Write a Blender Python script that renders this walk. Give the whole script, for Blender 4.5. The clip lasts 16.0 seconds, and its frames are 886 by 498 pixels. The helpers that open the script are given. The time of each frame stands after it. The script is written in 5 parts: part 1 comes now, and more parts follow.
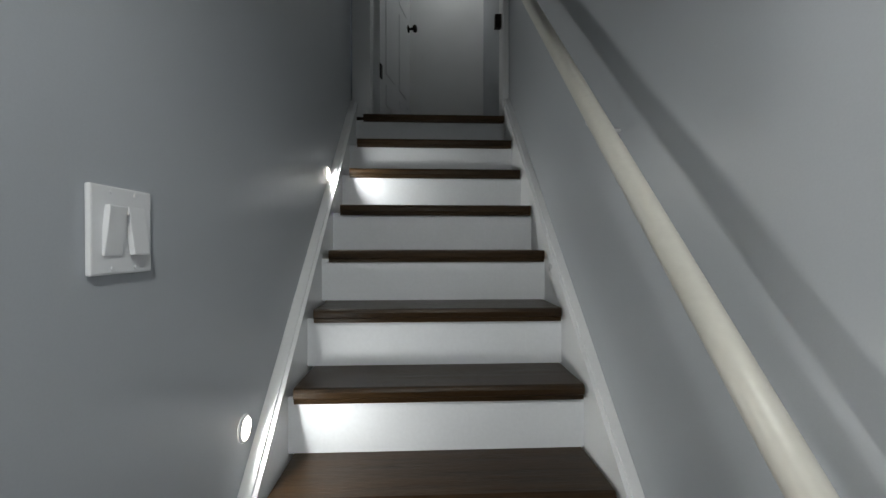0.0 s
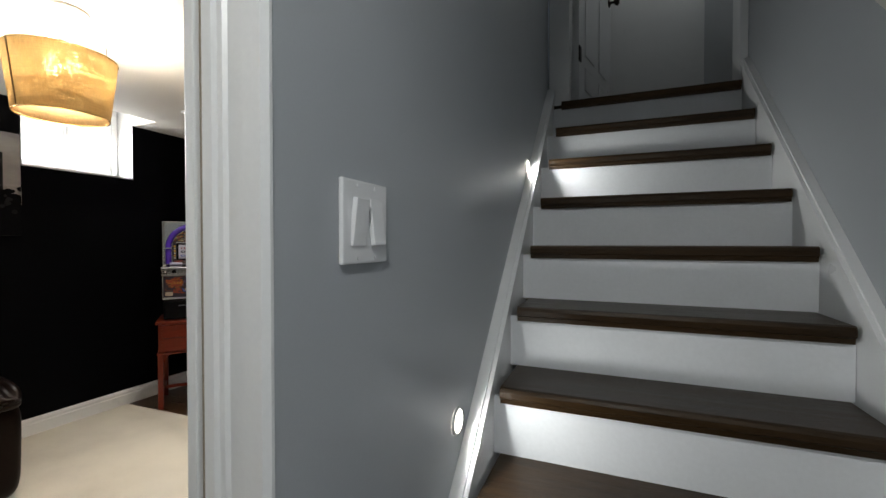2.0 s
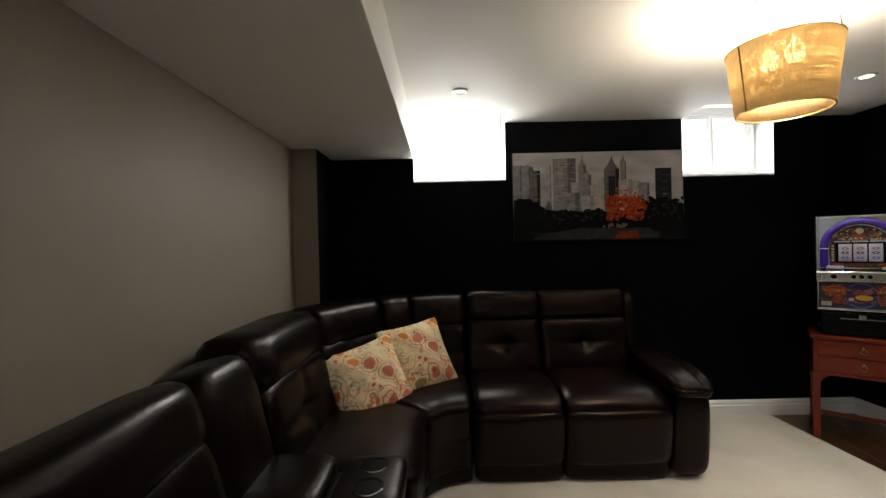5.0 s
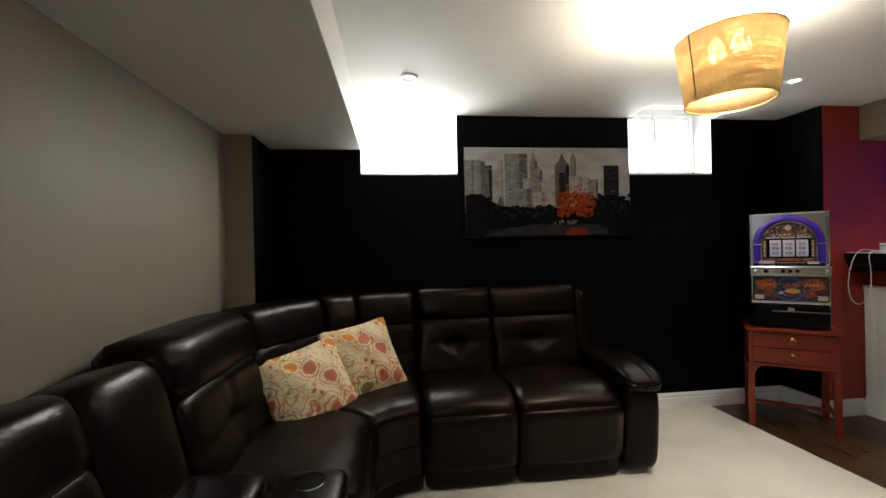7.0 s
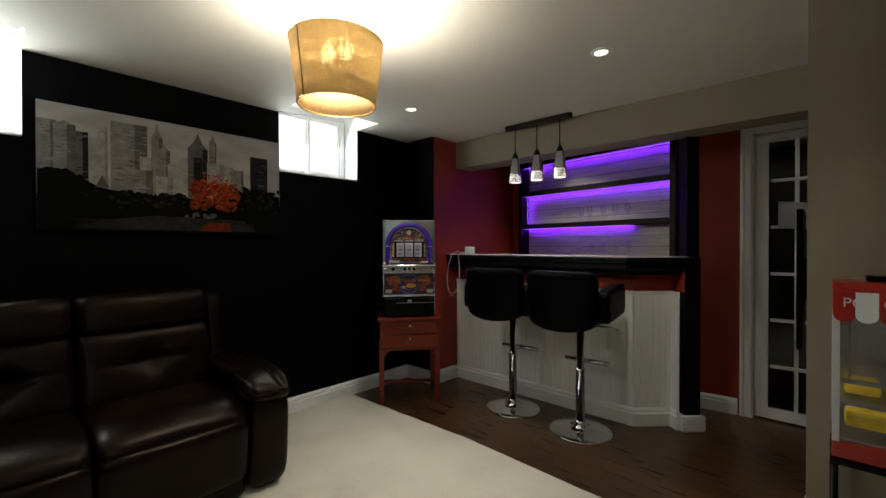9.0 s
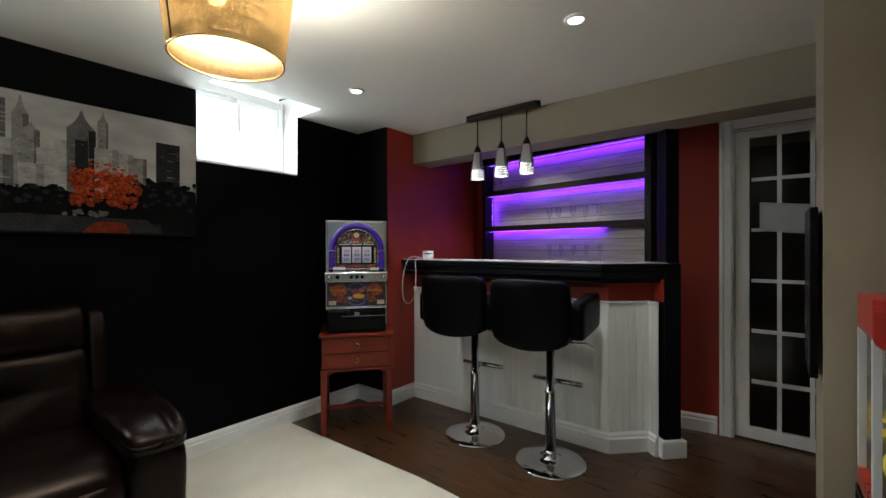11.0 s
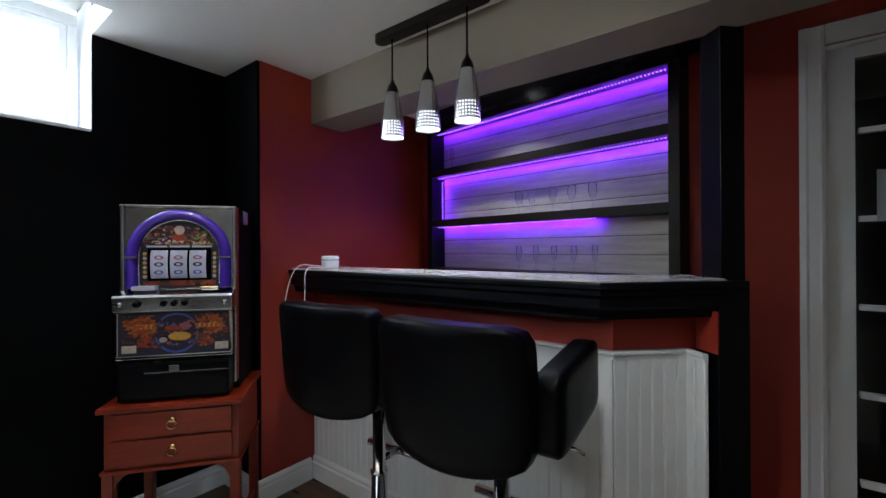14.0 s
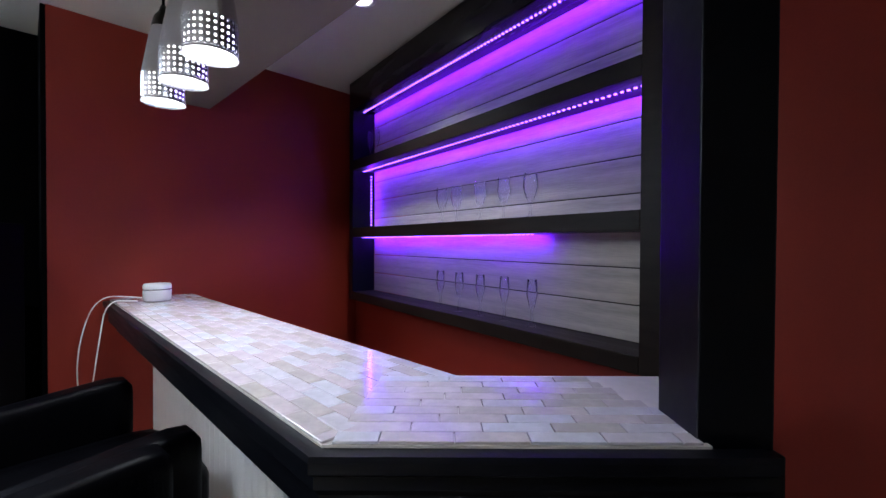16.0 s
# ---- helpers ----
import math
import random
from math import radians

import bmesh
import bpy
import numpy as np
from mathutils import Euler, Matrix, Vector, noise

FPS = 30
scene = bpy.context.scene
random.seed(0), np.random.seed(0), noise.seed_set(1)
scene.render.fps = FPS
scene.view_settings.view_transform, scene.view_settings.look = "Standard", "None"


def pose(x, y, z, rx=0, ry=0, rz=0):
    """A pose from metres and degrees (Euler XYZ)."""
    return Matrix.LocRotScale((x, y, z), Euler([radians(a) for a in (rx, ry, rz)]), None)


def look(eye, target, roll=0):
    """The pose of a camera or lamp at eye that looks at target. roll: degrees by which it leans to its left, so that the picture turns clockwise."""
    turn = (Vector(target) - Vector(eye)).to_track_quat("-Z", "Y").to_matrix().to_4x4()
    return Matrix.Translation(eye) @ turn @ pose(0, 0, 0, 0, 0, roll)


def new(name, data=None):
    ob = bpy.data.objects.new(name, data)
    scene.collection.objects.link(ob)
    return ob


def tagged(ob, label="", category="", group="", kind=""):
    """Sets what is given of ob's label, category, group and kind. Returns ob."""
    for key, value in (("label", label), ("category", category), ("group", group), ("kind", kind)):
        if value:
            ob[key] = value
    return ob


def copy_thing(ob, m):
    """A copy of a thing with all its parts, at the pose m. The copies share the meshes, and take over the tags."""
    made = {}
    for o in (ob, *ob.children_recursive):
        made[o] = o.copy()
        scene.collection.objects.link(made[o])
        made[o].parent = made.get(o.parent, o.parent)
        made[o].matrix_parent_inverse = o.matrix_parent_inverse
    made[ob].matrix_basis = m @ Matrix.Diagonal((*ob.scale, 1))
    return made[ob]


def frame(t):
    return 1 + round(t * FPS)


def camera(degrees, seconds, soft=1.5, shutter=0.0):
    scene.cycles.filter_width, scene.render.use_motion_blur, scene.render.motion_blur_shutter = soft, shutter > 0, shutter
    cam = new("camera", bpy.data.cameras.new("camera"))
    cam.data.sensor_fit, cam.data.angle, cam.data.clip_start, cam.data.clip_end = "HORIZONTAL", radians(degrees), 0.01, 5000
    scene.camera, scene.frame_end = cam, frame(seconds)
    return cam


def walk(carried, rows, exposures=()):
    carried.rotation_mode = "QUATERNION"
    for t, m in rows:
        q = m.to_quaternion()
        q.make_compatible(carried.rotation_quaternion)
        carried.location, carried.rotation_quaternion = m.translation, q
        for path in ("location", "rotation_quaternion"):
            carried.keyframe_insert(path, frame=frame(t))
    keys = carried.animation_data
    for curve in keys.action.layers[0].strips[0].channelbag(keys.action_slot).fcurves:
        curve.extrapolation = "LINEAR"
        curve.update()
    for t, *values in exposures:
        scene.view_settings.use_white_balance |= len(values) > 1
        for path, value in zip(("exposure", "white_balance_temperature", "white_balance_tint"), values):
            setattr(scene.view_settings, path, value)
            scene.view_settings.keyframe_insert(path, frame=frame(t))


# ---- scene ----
cam = camera(93.6, 16.0)
PATH = [
    (0, (-0.32, 0.227, 1.267), (-0.226, 2.225, 1.245), 0.0),
    (0.5, (-0.335, 0.236, 1.264), (-0.237, 2.233, 1.242), -0.0),
    (1, (-0.329, 0.267, 1.257), (-0.335, 2.267, 1.233), -0.2),
    (1.5, (-0.358, 0.301, 1.258), (-0.679, 2.275, 1.235), -0.1),
    (2, (-0.404, 0.305, 1.257), (-1.159, 2.157, 1.224), 0.0),
    (2.5, (-0.453, 0.26, 1.254), (-1.649, 1.87, 1.226), 0.0),
    (3, (-0.548, 0.163, 1.253), (-2.016, 1.537, 1.231), -0.0),
    (3.5, (-0.622, 0.046, 1.248), (-2.280, 1.2025, 1.228), -0.5),
    (4, (-0.715, -0.013, 1.225), (-2.517, 0.8865, 1.221), -0.7),
    (4.5, (-0.813, -0.043, 1.225), (-2.75, 0.456, 1.23), -0.9),
    (5, (-0.873, -0.001, 1.285), (-2.873, 0.001, 1.269), -1.3),
    (7.5, (-1.006, 0.028, 1.227), (-2.956, 0.475, 1.233), -1.4),
    (8, (-0.984, 0.178, 1.262), (-2.818, 0.975, 1.234), -1.0),
    (8.5, (-0.988, 0.288, 1.236), (-2.633, 1.425, 1.212), -0.7),
    (9, (-1.035, 0.373, 1.217), (-2.394, 1.84, 1.2), -0.1),
    (11.5, (-1.298, 0.845, 1.229), (-2.539, 2.414, 1.225), -0.1),
    (12, (-1.41, 0.978, 1.225), (-2.764, 2.45, 1.217), -0.2),
    (12.5, (-1.553, 1.122, 1.224), (-2.897, 2.603, 1.224), -0.2),
    (13, (-1.587, 1.362, 1.239), (-2.894, 2.876, 1.235), -0.4),
    (13.5, (-1.597, 1.633, 1.232), (-2.884, 3.163, 1.233), -0.4),
    (14, (-1.623, 1.906, 1.236), (-2.831, 3.5, 1.238), -0.3),
    (14.5, (-1.612, 2.177, 1.272), (-2.802, 3.784, 1.259), -0.3),
    (15, (-1.673, 2.41, 1.284), (-2.98, 3.923, 1.266), -0.1),
    (15.2, (-1.69, 2.502, 1.29), (-3.015, 4.0, 1.273), -0.0),
    (15.6, (-1.654, 2.733, 1.303), (-2.997, 4.215, 1.289), 0.1),
    (16, (-1.594, 2.936, 1.355), (-3.004, 4.354, 1.329), 0.3),
]
walk(cam, [(t, look(eye, target, roll)) for t, eye, target, roll in PATH],
     exposures=[(0, 0.3, 7000, 10), (1.5, 0.36, 7000, 10), (2.0, 0.05, 7000, 10), (2.5, -0.24, 7000, 10), (3.0, -0.36, 7100, 10), (4.0, -0.56, 7300, 10), (5.2, -0.16, 7000, 8), (7.5, 0.08, 6800, 5), (8.0, -0.08, 6850, 3), (8.5, -0.36, 6900, 2), (9.0, -0.48, 6900, 2), (11.5, 0.14, 6100, 2), (13.0, 0.05, 5700, 3), (14.5, 0.08, 5600, 6), (16, 0.28, 5500, 10)])

# ---- plan, metres ----
WX = -3.896          # dark window wall
CZ = 2.167           # ceiling
SY = -0.95           # beige wall behind the sofa
EX = -0.856          # wall between room and stairs, room side
RX = -3.565          # red wall beside the bar
SOF_Y, SOF_Z = -0.195, 1.92
WINS = ((-0.200, 0.471), (1.750, 2.420))
SILL = 1.758

# ---- world and large lights ----
world = bpy.data.worlds.new("world")
scene.world = world
world.use_nodes = True
wn = world.node_tree
sky = wn.nodes.new("ShaderNodeTexSky")
sky.sky_type = 'NISHITA'
sky.sun_disc = False
sky.sun_elevation = radians(48)
sky.sun_rotation = radians(250)
wn.links.new(sky.outputs[0], wn.nodes["Background"].inputs[0])
wn.nodes["Background"].inputs[1].default_value = 0.10


def lamp(name, kind, m, power, colour=(1, 1, 1), size=0.05, size_y=None, spot=120, blend=0.6):
    d = bpy.data.lights.new(name, kind)
    d.energy, d.color = power, colour
    if kind == 'AREA':
        d.size = size
        if size_y:
            d.shape, d.size_y = 'RECTANGLE', size_y
    else:
        d.shadow_soft_size = size
    if kind == 'SPOT':
        d.spot_size, d.spot_blend = radians(spot), blend
    ob = new(name, d)
    ob.matrix_world = m
    return ob


WARM = (1.0, 0.95, 0.88)
COOL = (0.91, 0.97, 1.0)
LED = (0.16, 0.010, 1.0)
for y0, y1 in WINS:
    lamp("window_light", 'AREA', look((-4.07, (y0 + y1) / 2, 2.04), (-2.4, (y0 + y1) / 2, 1.25)), 25 if y0 < 0 else 9, (0.93, 0.97, 1.0), 0.60, 0.42)
lamp("lamp_bulb", 'POINT', pose(-2.45, 1.25, 1.95), 20, WARM, 0.045)
lamp("lamp_bulb", 'POINT', pose(-2.37, 1.28, 1.95), 20, WARM, 0.045)
for x in (-2.862, -2.668, -2.479):
    lamp("pendant_bulb", 'SPOT', look((x, 3.19, 1.753), (x, 3.19, 0)), 7, (1, 0.95, 0.88), 0.03, spot=120)
for x, y, z in ((-1.857, 2.405, CZ), (-3.166, 2.35, CZ), (-2.77, 3.73, CZ)):
    lamp("downlight_bulb", 'SPOT', look((x, y, z - 0.012), (x, y, 0)), 34 if x > -2 else 26, (1, 0.95, 0.89), 0.03, spot=110)
# Unseen hall lamp, assumed and added to light the foot of the stairs.
lamp("hall_fill", 'SPOT', look((-0.28, -0.22, 2.15), (-0.30, 0.25, 0)), 55, COOL, 0.05, spot=160)
# Fill light without a fixture, added out of view to brighten the upper landing.
lamp("landing_fill", 'POINT', pose(-0.05, 3.40, 3.9), 4.2, COOL, 0.08)
for y, z in ((1.238, 0.827), (2.105, 1.582)):
    lamp("step_bulb", 'AREA', look((-0.732, y, z), (0.2, y + 0.02, z - 0.02)), 1.5, COOL, 0.030)


# ---- materials ----
def material(name, colour, rough=0.5, metal=0.0, var=0.12, scale=6.0, fine=60.0, bump=0.0, coat=0.0, stretch=(1, 1, 1), spec=0.5, fine_var=None):
    m = bpy.data.materials.new(name)
    m.use_nodes = True
    n, l = m.node_tree.nodes, m.node_tree.links
    b = n["Principled BSDF"]
    b.inputs["Roughness"].default_value, b.inputs["Metallic"].default_value = rough, metal
    b.inputs["Coat Weight"].default_value = coat
    b.inputs["Specular IOR Level"].default_value = spec
    co = n.new("ShaderNodeTexCoord")
    mp = n.new("ShaderNodeMapping")
    mp.inputs["Scale"].default_value = stretch
    l.new(co.outputs["Object"], mp.inputs["Vector"])
    big, small = n.new("ShaderNodeTexNoise"), n.new("ShaderNodeTexNoise")
    for t, s, d in ((big, scale, 4), (small, fine, 3)):
        t.inputs["Scale"].default_value, t.inputs["Detail"].default_value = s, d
        l.new(mp.outputs[0], t.inputs["Vector"])
    mix = n.new("ShaderNodeMath")
    mix.operation = 'MULTIPLY_ADD'
    l.new(small.outputs["Fac"], mix.inputs[0])
    mix.inputs[1].default_value = 0.5 if fine_var is None else fine_var
    l.new(big.outputs["Fac"], mix.inputs[2])
    ramp = n.new("ShaderNodeMapRange")
    l.new(mix.outputs[0], ramp.inputs[0])
    ramp.inputs[1].default_value, ramp.inputs[2].default_value = 0.45, 1.05
    ramp.inputs[3].default_value, ramp.inputs[4].default_value = 1 - var, 1 + var
    mul = n.new("ShaderNodeVectorMath")
    mul.operation = 'SCALE'
    mul.inputs[0].default_value = colour
    l.new(ramp.outputs[0], mul.inputs["Scale"])
    l.new(mul.outputs[0], b.inputs["Base Color"])
    rr = n.new("ShaderNodeMapRange")
    l.new(big.outputs["Fac"], rr.inputs[0])
    rr.inputs[1].default_value, rr.inputs[2].default_value = 0.3, 0.7
    rr.inputs[3].default_value, rr.inputs[4].default_value = max(0.02, rough * 0.85), min(1, rough * 1.15)
    l.new(rr.outputs[0], b.inputs["Roughness"])
    if bump:
        bp = n.new("ShaderNodeBump")
        bp.inputs["Strength"].default_value, bp.inputs["Distance"].default_value = min(1, bump), 0.004
        l.new(mix.outputs[0], bp.inputs["Height"])
        l.new(bp.outputs[0], b.inputs["Normal"])
    return m


def per_object(m, amount):
    """Varies a material a little from piece to piece."""
    n, l = m.node_tree.nodes, m.node_tree.links
    b = n["Principled BSDF"]
    src = b.inputs["Base Color"].links[0].from_socket
    info, rng, mul = n.new("ShaderNodeObjectInfo"), n.new("ShaderNodeMapRange"), n.new("ShaderNodeVectorMath")
    l.new(info.outputs["Random"], rng.inputs[0])
    rng.inputs[3].default_value, rng.inputs[4].default_value = 1 - amount, 1 + amount
    mul.operation = 'SCALE'
    l.new(src, mul.inputs[0])
    l.new(rng.outputs[0], mul.inputs["Scale"])
    l.new(mul.outputs[0], b.inputs["Base Color"])
    return m


def glow(name, colour, strength):
    m = bpy.data.materials.new(name)
    m.use_nodes = True
    b = m.node_tree.nodes["Principled BSDF"]
    b.inputs["Base Color"].default_value = (*colour, 1)
    b.inputs["Emission Color"].default_value = (*colour, 1)
    b.inputs["Emission Strength"].default_value = strength
    return m


black_paint = material("black_paint", (0.0012, 0.0014, 0.0021), 0.6, var=0.2, scale=3, fine=220, bump=0.10, spec=0.05)
beige_paint = material("beige_paint", (0.26, 0.222, 0.170), 0.6, var=0.05, scale=2.5, fine=240, bump=0.08, spec=0.25)
red_paint = material("red_paint", (0.27, 0.024, 0.011), 0.55, var=0.10, scale=3, fine=240, bump=0.10)
grey_paint = material("grey_paint", (0.40, 0.425, 0.455), 0.38, var=0.04, scale=2, fine=240, bump=0.06)
ceiling_paint = material("ceiling_paint", (0.72, 0.70, 0.66), 0.7, var=0.03, scale=3, fine=260, bump=0.08)
trim_white = material("trim_white", (0.78, 0.79, 0.80), 0.32, var=0.04, scale=4, fine=140, bump=0.04)
rail_paint = material("rail_paint", (0.60, 0.585, 0.53), 0.4, var=0.08, scale=4, fine=60, bump=0.05)
riser_white = material("riser_white", (0.74, 0.76, 0.79), 0.45, var=0.06, scale=3, fine=90, bump=0.06)
bead_white = per_object(material("bead_white", (0.78, 0.79, 0.79), 0.42, var=0.02, scale=4, fine=90, bump=0.02), 0.012)
carpet_mat = material("carpet", (0.56, 0.53, 0.47), 0.95, var=0.22, scale=2.2, fine=420, bump=0.9, spec=0.15, fine_var=0.9)
tread_wood = material("tread_wood", (0.021, 0.0115, 0.0048), 0.34, var=0.9, scale=4, fine=38, bump=0.25, spec=0.2, stretch=(0.7, 12, 12), fine_var=0.8)
floor_wood = per_object(material("floor_wood", (0.060, 0.027, 0.011), 0.30, var=0.35, scale=4, fine=60, bump=0.10, stretch=(0.8, 9, 9)), 0.28)
black_wood = material("black_wood", (0.0030, 0.0034, 0.0056), 0.36, var=0.25, scale=5, fine=60, bump=0.10, spec=0.2, stretch=(1, 9, 9))
black_gloss = material("black_gloss", (0.0028, 0.0030, 0.0045), 0.26, var=0.25, scale=5, fine=40, bump=0.05, spec=0.5, stretch=(1, 6, 6))
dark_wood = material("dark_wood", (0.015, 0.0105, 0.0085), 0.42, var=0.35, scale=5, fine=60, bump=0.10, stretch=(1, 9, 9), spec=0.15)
red_wood = material("red_wood", (0.14, 0.0145, 0.0035), 0.36, var=0.35, scale=5, fine=50, bump=0.08, spec=0.3, stretch=(1, 8, 8))
plank_wood = per_object(material("plank_wood", (0.44, 0.41, 0.365), 0.6, var=0.28, scale=3.5, fine=26, bump=0.25, stretch=(0.9, 12, 12)), 0.12)
leather = material("leather", (0.0034, 0.0013, 0.0010), 0.33, var=0.18, scale=6, fine=60, bump=0.45, spec=0.16)
leather.node_tree.nodes["Principled BSDF"].inputs["Specular Tint"].default_value = (1.0, 0.80, 0.72, 1)
black_leather = material("black_leather", (0.0014, 0.0014, 0.0022), 0.36, var=0.25, scale=6, fine=120, bump=0.35, spec=0.07)
chrome = material("chrome", (0.72, 0.72, 0.74), 0.09, 1.0, var=0.04, scale=8)
steel = material("steel", (0.55, 0.55, 0.57), 0.22, 1.0, var=0.06, scale=8, fine=90)
brass = material("brass", (0.80, 0.60, 0.30), 0.25, 1.0, var=0.1)
bronze = material("bronze", (0.020, 0.015, 0.012), 0.4, 0.7, var=0.2)
plastic_white = material("plastic_white", (0.76, 0.77, 0.79), 0.35, var=0.02)
plastic_black = material("plastic_black", (0.0022, 0.0022, 0.003), 0.25, var=0.15, spec=0.12)
matte_black = material("matte_black", (0.0020, 0.0020, 0.0026), 0.6, var=0.15, spec=0.05)
plastic_purple = material("plastic_purple", (0.060, 0.022, 0.33), 0.22, var=0.12, coat=0.4)
silver_plastic = material("silver_plastic", (0.50, 0.51, 0.53), 0.16, 1.0, var=0.10)
fur_white = material("fur_white", (0.72, 0.68, 0.60), 0.95, var=0.2, scale=14, fine=160, bump=1.0)
thin_glass = bpy.data.materials.new("thin_glass")
thin_glass.use_nodes = True
tn, tl_ = thin_glass.node_tree.nodes, thin_glass.node_tree.links
t_clear, t_gloss, t_mix, t_fr, t_add = (tn.new(k) for k in ("ShaderNodeBsdfTransparent", "ShaderNodeBsdfGlossy", "ShaderNodeMixShader", "ShaderNodeFresnel", "ShaderNodeMath"))
t_clear.inputs[0].default_value = (0.995, 0.995, 0.998, 1)
t_gloss.inputs["Roughness"].default_value = 0.12
t_fr.inputs[0].default_value = 1.5
t_add.operation = 'MULTIPLY'
t_add.inputs[1].default_value = 0.6
tl_.new(t_fr.outputs[0], t_add.inputs[0])
tl_.new(t_add.outputs[0], t_mix.inputs[0])
tl_.new(t_clear.outputs[0], t_mix.inputs[1])
tl_.new(t_gloss.outputs[0], t_mix.inputs[2])
tl_.new(t_mix.outputs[0], tn["Material Output"].inputs[0])
drink_glass = bpy.data.materials.new("drink_glass")
drink_glass.use_nodes = True
dn, dl = drink_glass.node_tree.nodes, drink_glass.node_tree.links
d_clear, d_gloss, d_soft, d_fr, d_mix, d_out = (dn.new(k) for k in ("ShaderNodeBsdfTransparent", "ShaderNodeBsdfGlossy", "ShaderNodeBsdfTranslucent", "ShaderNodeFresnel", "ShaderNodeMixShader", "ShaderNodeMixShader"))
d_clear.inputs[0].default_value = (0.99, 0.99, 1.0, 1)
d_gloss.inputs["Roughness"].default_value = 0.06
d_fr.inputs[0].default_value = 1.14
d_soft.inputs[0].default_value = (0.9, 0.9, 0.95, 1)
d_out.inputs[0].default_value = 0.045
dl.new(d_fr.outputs[0], d_mix.inputs[0])
dl.new(d_clear.outputs[0], d_mix.inputs[1])
dl.new(d_gloss.outputs[0], d_mix.inputs[2])
dl.new(d_mix.outputs[0], d_out.inputs[1])
dl.new(d_soft.outputs[0], d_out.inputs[2])
dl.new(d_out.outputs[0], dn["Material Output"].inputs[0])
backdrop_glow = glow("backdrop_glow", (0.95, 0.98, 1.0), 2.6)
bulb_glow = glow("bulb_glow", (1.0, 0.95, 0.86), 7.0)
warm_glow = glow("warm_glow", (1.0, 0.86, 0.66), 80.0)
pendant_glow = glow("pendant_glow", (1.0, 0.96, 0.90), 2.6)
led_glow = glow("led_glow", (0.30, 0.10, 1.0), 6.0)


# ---- mesh helpers ----
def box(bm, x0, x1, y0, y1, z0, z1, mi=0):
    v = [bm.verts.new((x, y, z)) for x in (x0, x1) for y in (y0, y1) for z in (z0, z1)]
    for f in ((0, 1, 3, 2), (4, 6, 7, 5), (0, 4, 5, 1), (2, 3, 7, 6), (0, 2, 6, 4), (1, 5, 7, 3)):
        bm.faces.new([v[i] for i in f]).material_index = mi
    return v


def prism(bm, pts, z0, z1, axis='z', mi=0):
    """A closed outline, counter-clockwise, drawn out along an axis."""
    def put(a, b, c):
        return {'z': (a, b, c), 'x': (c, a, b), 'y': (a, c, b)}[axis]
    lo = [bm.verts.new(put(a, b, z0)) for a, b in pts]
    hi = [bm.verts.new(put(a, b, z1)) for a, b in pts]
    k = len(pts)
    faces = [bm.faces.new(lo[::-1]), bm.faces.new(hi)]
    for i in range(k):
        faces.append(bm.faces.new((lo[i], lo[(i + 1) % k], hi[(i + 1) % k], hi[i])))
    for f in faces:
        f.material_index = mi
    return faces


def lathe(bm, prof, n=24, cx=0.0, cy=0.0, mi=0, cap=True):
    rings = []
    for r, z in prof:
        rings.append([bm.verts.new((cx + r * math.cos(2 * math.pi * i / n), cy + r * math.sin(2 * math.pi * i / n), z)) for i in range(n)])
    for a, b in zip(rings, rings[1:]):
        for i in range(n):
            f = bm.faces.new((a[i], a[(i + 1) % n], b[(i + 1) % n], b[i]))
            f.material_index, f.smooth = mi, True
    if cap:
        for r, flip in ((rings[0], True), (rings[-1], False)):
            f = bm.faces.new(r[::-1] if flip else r)
            f.material_index = mi


def tube(bm, pts, r, n=10, mi=0):
    """A round bar through points."""
    pts = [Vector(p) for p in pts]
    rings = []
    for i, p in enumerate(pts):
        d = (pts[min(i + 1, len(pts) - 1)] - pts[max(i - 1, 0)]).normalized()
        u = d.cross(Vector((0, 0, 1)) if abs(d.z) < 0.95 else Vector((1, 0, 0))).normalized()
        w = d.cross(u)
        rings.append([bm.verts.new(p + r * (math.cos(2 * math.pi * k / n) * u + math.sin(2 * math.pi * k / n) * w)) for k in range(n)])
    for a, b in zip(rings, rings[1:]):
        for k in range(n):
            f = bm.faces.new((a[k], a[(k + 1) % n], b[(k + 1) % n], b[k]))
            f.smooth, f.material_index = True, mi
    bm.faces.new(rings[0][::-1]).material_index = mi
    bm.faces.new(rings[-1]).material_index = mi


def puff(bm, size, k=5.0, n=10, m=None, shape=None, mi=0, kx=None):
    """A soft, stuffed block: a cube swollen to rounded edges; shape may push its points about."""
    m = m or Matrix()
    cells = {}

    def vert(p):
        key = tuple(round(c * 1000) for c in p)
        if key not in cells:
            q = Vector(p)
            e = kx or k      # a larger kx gives flatter ends along x
            s = (abs(q.x) ** e + (abs(q.y) ** k + abs(q.z) ** k) ** (e / k)) ** (1 / e)
            q = q / s
            q = Vector((q.x * size[0] / 2, q.y * size[1] / 2, q.z * size[2] / 2))
            if shape:
                q = shape(q)
            cells[key] = bm.verts.new(m @ q)
        return cells[key]
    step = [math.tan((-1 + 2 * i / n) * math.pi / 4) for i in range(n + 1)]
    for ax in range(3):
        for s in (-1, 1):
            for i in range(n):
                for j in range(n):
                    quad = []
                    for a, b in ((i, j), (i + 1, j), (i + 1, j + 1), (i, j + 1)):
                        p = [0, 0, 0]
                        p[ax], p[(ax + 1) % 3], p[(ax + 2) % 3] = s, step[a], step[b]
                        quad.append(vert(p))
                    f = bm.faces.new(quad if s > 0 else quad[::-1])
                    f.smooth, f.material_index = True, mi


